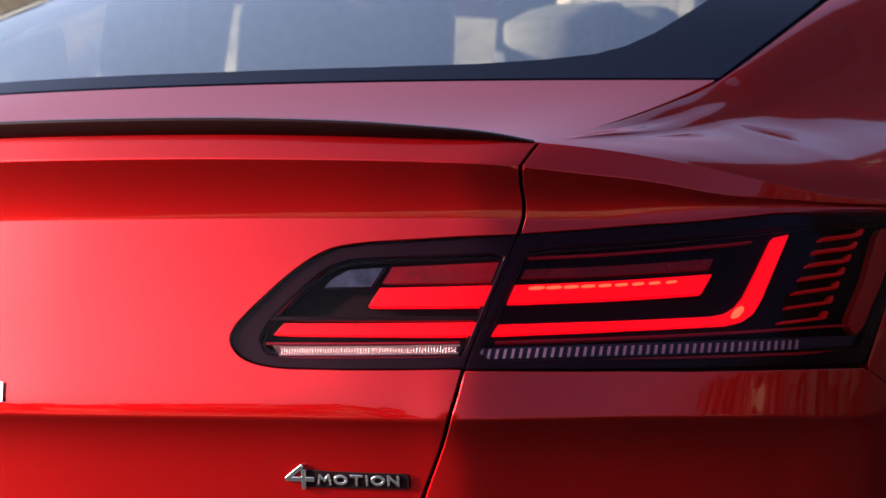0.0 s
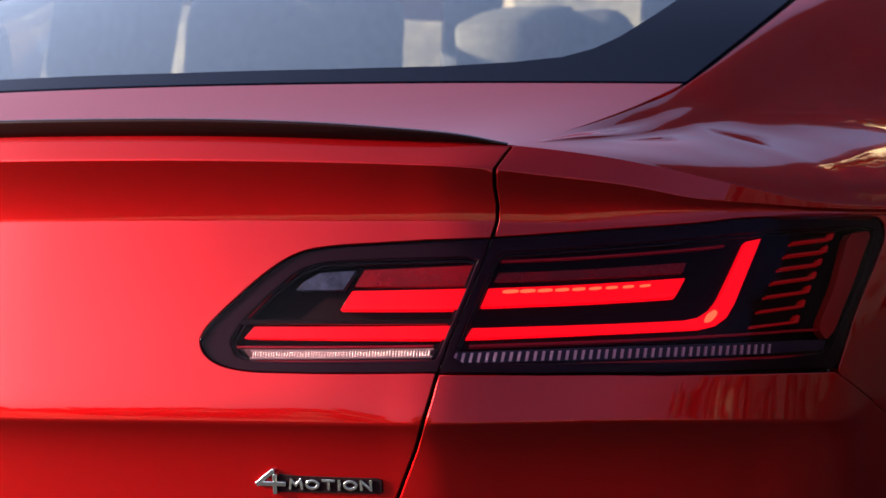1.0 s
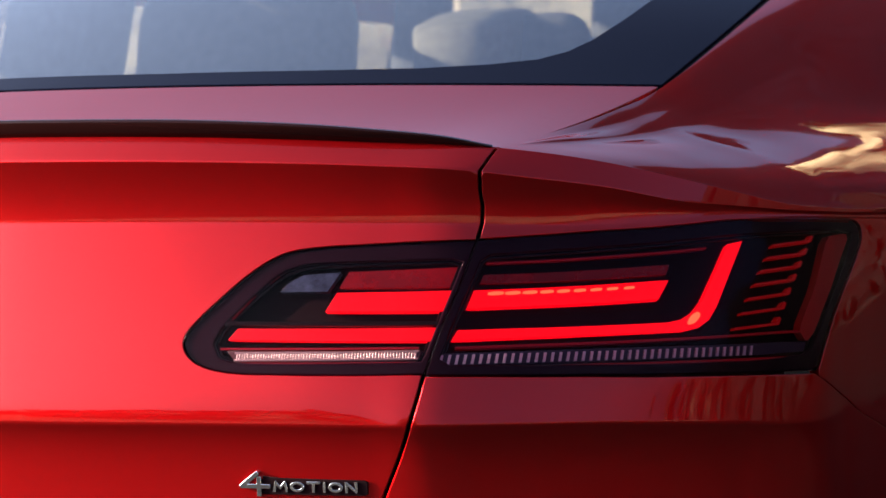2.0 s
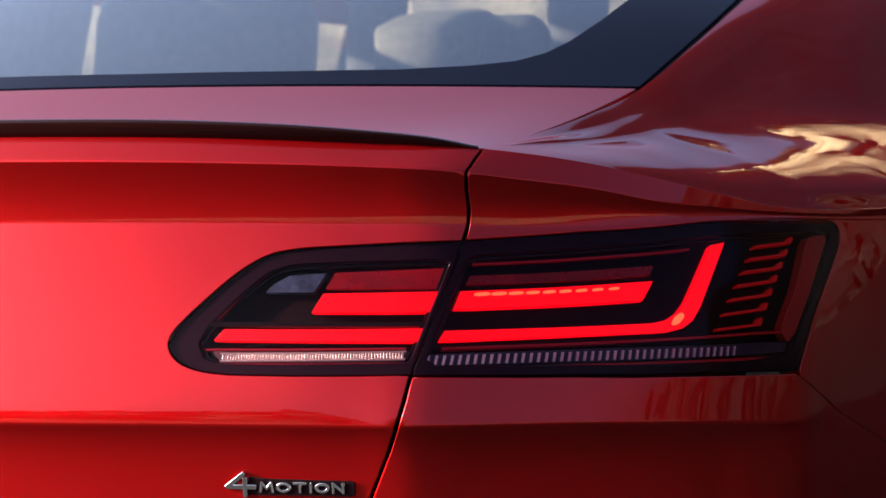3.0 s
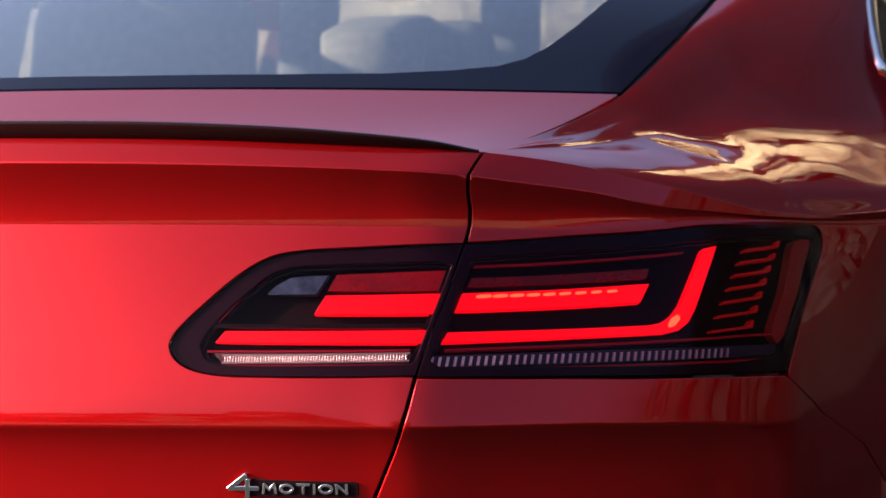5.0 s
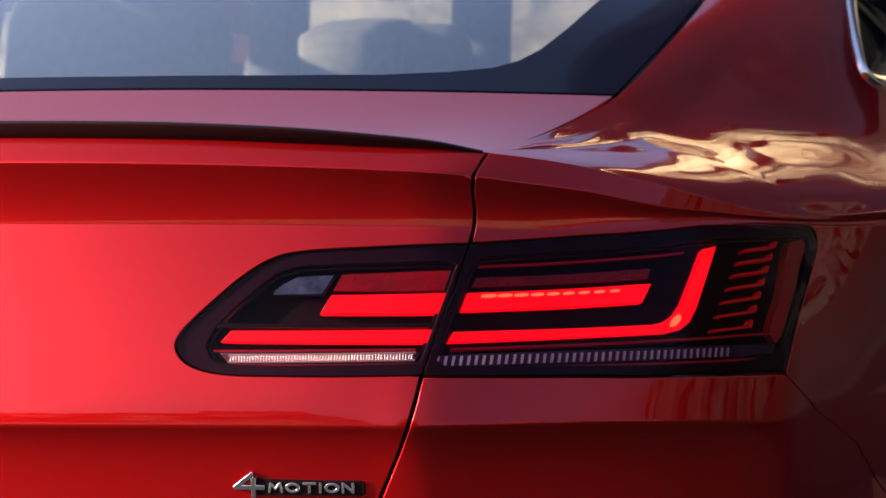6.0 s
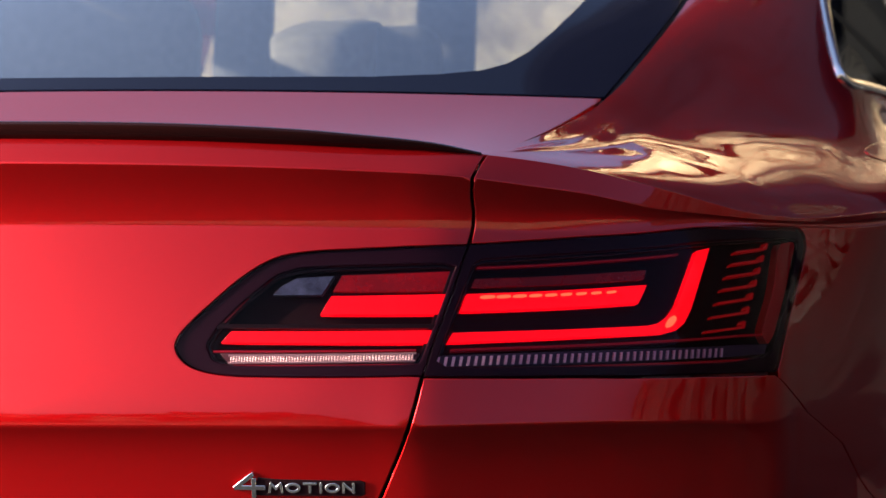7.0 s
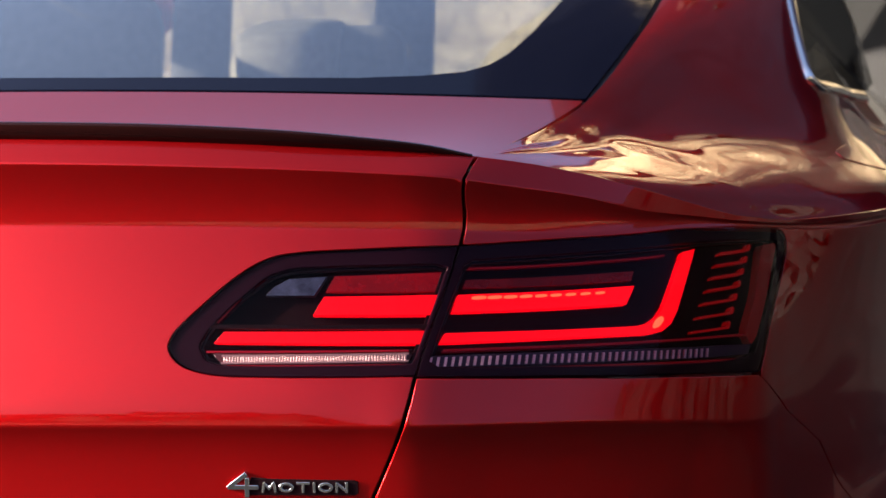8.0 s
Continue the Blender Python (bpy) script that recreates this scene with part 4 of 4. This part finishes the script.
def land_height(x, y):
    r = math.hypot(x, y)
    a = math.degrees(math.atan2(y, x))
    # rocky bank beside and ahead of the car, low far hills behind it
    bank = 0.0
    w = 1 / (1 + math.exp(-(a - BANK_FROM) / 1.2)) * (1 - 0.66 / (1 + math.exp(-(a - 91.2) / 0.8))) / (1 + math.exp((a - 150) / 8))
    if r > 16:
        bank = w * BANK_RISE * min(1.0, (r - 16) / 14) ** 0.8 * min(r, 34)
    back = 1 / (1 + math.exp((a + 52) / 4)) / (1 + math.exp(-(a + 175) / 5))
    far = min(0.24 * max(0, r - 45), (6 + 21 * back) + 0.012 * r) * (0.80 + 0.14 * math.sin(a / 9.0) + 0.06 * math.sin(a / 3.1 + 1))
    rough = 0.0
    if r > 17:
        k = min(1, (r - 17) / 6)
        rough = k * (noise.noise((x * .22, y * .22, 0)) * .9 + noise.noise((x * .7, y * .7, 3)) * .45) * (0.25 + 2.0 * w)
    return bank + max(0, far) + rough - 0.02


BANK_FROM, BANK_RISE = 76, 0.56


def land():
    bm = bmesh.new()
    rings = [0.0, 3, 6, 9] + [9 * 1.075 ** k for k in range(1, 74)] + [2500, 4000]
    steps = 360
    prev = None
    for r in rings:
        if r == 0:
            prev = [bm.verts.new((0, 0, -.02))]
            continue
        row = [bm.verts.new((r * math.cos(t), r * math.sin(t), land_height(r * math.cos(t), r * math.sin(t)))) for t in np.linspace(0, 2 * math.pi, steps, endpoint=False)]
        for i in range(steps):
            j = (i + 1) % steps
            if len(prev) == 1:
                bm.faces.new((prev[0], row[i], row[j]))
            else:
                bm.faces.new((prev[i], row[i], row[j], prev[j]))
        prev = row
    ob = part("ground", bm, EARTH, None, "dry tan hillsides and open ground", True)
    tagged(ob, category="ground", kind="structure")
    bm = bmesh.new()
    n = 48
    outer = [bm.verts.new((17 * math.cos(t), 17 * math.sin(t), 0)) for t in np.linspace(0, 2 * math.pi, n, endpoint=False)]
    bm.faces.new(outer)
    ob = part("pavement", bm, ASPHALT, None, "asphalt parking area, coloured near black to dim reflections")
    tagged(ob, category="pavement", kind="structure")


land()


BALL = bmesh.new()
bmesh.ops.create_icosphere(BALL, subdivisions=1, radius=1)
BALL_V = np.array([v.co[:] for v in BALL.verts])
BALL_F = np.array([[v.index for v in f.verts] for f in BALL.faces])
BALL.free()


def clumps(name, spots, material, label, category, seed):
    """Foliage of many small uneven clumps; spots: middle and size of each."""
    rng = np.random.default_rng(seed)
    at, size = np.array([p[:3] for p in spots]), np.array([p[3] for p in spots])
    size = size[:, None] * rng.uniform((.30, .30, .25), (.62, .62, .50), (len(at), 3))
    v = BALL_V[None] * size[:, None] * rng.uniform(.72, 1.28, (len(at), len(BALL_V), 1)) + at[:, None]
    f = BALL_F[None] + (np.arange(len(at)) * len(BALL_V))[:, None, None]
    ob = linked(name, mesh_of(name, v.reshape(-1, 3), f.reshape(-1, 3), material, smooth=False), None, label)
    return tagged(ob, category=category, kind="stuff")


def on_land(a, r):
    x, y = r * math.cos(radians(a)), r * math.sin(radians(a))
    return x, y, land_height(x, y)


def shrubs():
    rng = random.Random(4)
    spots = []

    def bush(x, y, z, s, n, low, high):
        for _ in range(n):
            spots.append((x + rng.uniform(-.75, .75) * s, y + rng.uniform(-.75, .75) * s, z + rng.uniform(low, high) * s, s))
    for _ in range(700):
        a = rng.uniform(-200, 160)
        r = rng.uniform(22, 38) if rng.random() < .35 and BANK_FROM < a < 96 else rng.uniform(60, 170)
        x, y, z = on_land(a, r)
        bush(x, y, z, rng.uniform(.35, 1.0) * (1 if r < 40 else 3.2), 7, 0, .9)
    # bushes added along the pavement's edge to darken the low reflections
    for _ in range(290):
        a, r = rng.uniform(-10, 90), rng.uniform(17.0, 18.8)
        bush(r * math.cos(radians(a)), r * math.sin(radians(a)), 0, rng.uniform(1.0, 1.9), 6, .2, 1.3)
    for _ in range(90):
        a, r = rng.uniform(75, 91), rng.uniform(17.0, 19.5)
        bush(r * math.cos(radians(a)), r * math.sin(radians(a)), 0, rng.uniform(.9, 1.8), 7, .1, 1.5)
    clumps("shrubs", spots, LEAF, "shrubs on the hillsides, coloured near black to dim reflections", "shrubs", 5)


shrubs()


def reflection_slope():
    """A high slope behind the pale bank, out of view, added to darken the paint's reflections; it ends ahead of the
    car.
    """
    def height(a, r):
        rise = min(1, max(0, (r - 40) / 70)) ** .9
        edge = min(1, max(0, (a - 46) / 4)) * min(1, max(0, (93.5 - a) / 2.5))
        n = noise.noise((a * .12, r * .02, 2)) * 4 + noise.noise((a * .5, r * .08, 4)) * 1.5 + noise.noise((a * 2, r * .3, 6)) * .8
        return edge * rise * (140 + n) - .5
    azimuths, radii = np.linspace(46, 93.6, 150), np.linspace(40, 125, 60)
    rows = [[(r * math.cos(radians(a)), r * math.sin(radians(a)), height(a, r)) for r in radii] for a in azimuths]
    tagged(part("reflection_slope", loft(rows), REFLECTION_DARK, None, "added dark slope out of view that darkens the paint's reflections", True), category="hillside", kind="structure")


reflection_slope()


def wooded_slope():
    """A steep slope beside the car, covered in scrub, coloured near black to darken the paint's reflections."""
    def height(a, r):
        rise = min(1, max(0, (r - 16.6) / 7)) ** .8
        edge = min(1, max(0, (a + 9) / 2.5)) * min(1, max(0, (63 - a) / 6))
        n = noise.noise((a * .16, r * .3, 5)) * 1.8 + noise.noise((a * .5, r * .8, 9)) * .8
        return edge * (rise * (11.5 + 2.0 * math.sin(a / 7)) + n * rise) - .05
    azimuths, radii = np.linspace(-9.5, 63.5, 183), np.linspace(16.4, 34, 38)
    rows = [[(r * math.cos(radians(a)), r * math.sin(radians(a)), height(a, r)) for r in radii] for a in azimuths]
    tagged(part("wooded_slope", loft(rows), SCRUB, None, "steep scrubby slope, coloured near black to dim reflections", True), category="hillside", kind="structure")
    rng = random.Random(8)
    spots = []
    for _ in range(3600):
        a, r = rng.uniform(-8.2, 60), rng.uniform(16.8, 27)
        s = rng.uniform(.5, 1.5)
        spots.append((r * math.cos(radians(a)), r * math.sin(radians(a)), height(a, r) + rng.uniform(0, .5) * s, s))
    clumps("scrub", spots, LEAF, "dense scrub on the steep slope, coloured near black to dim reflections", "scrub", 6)


wooded_slope()
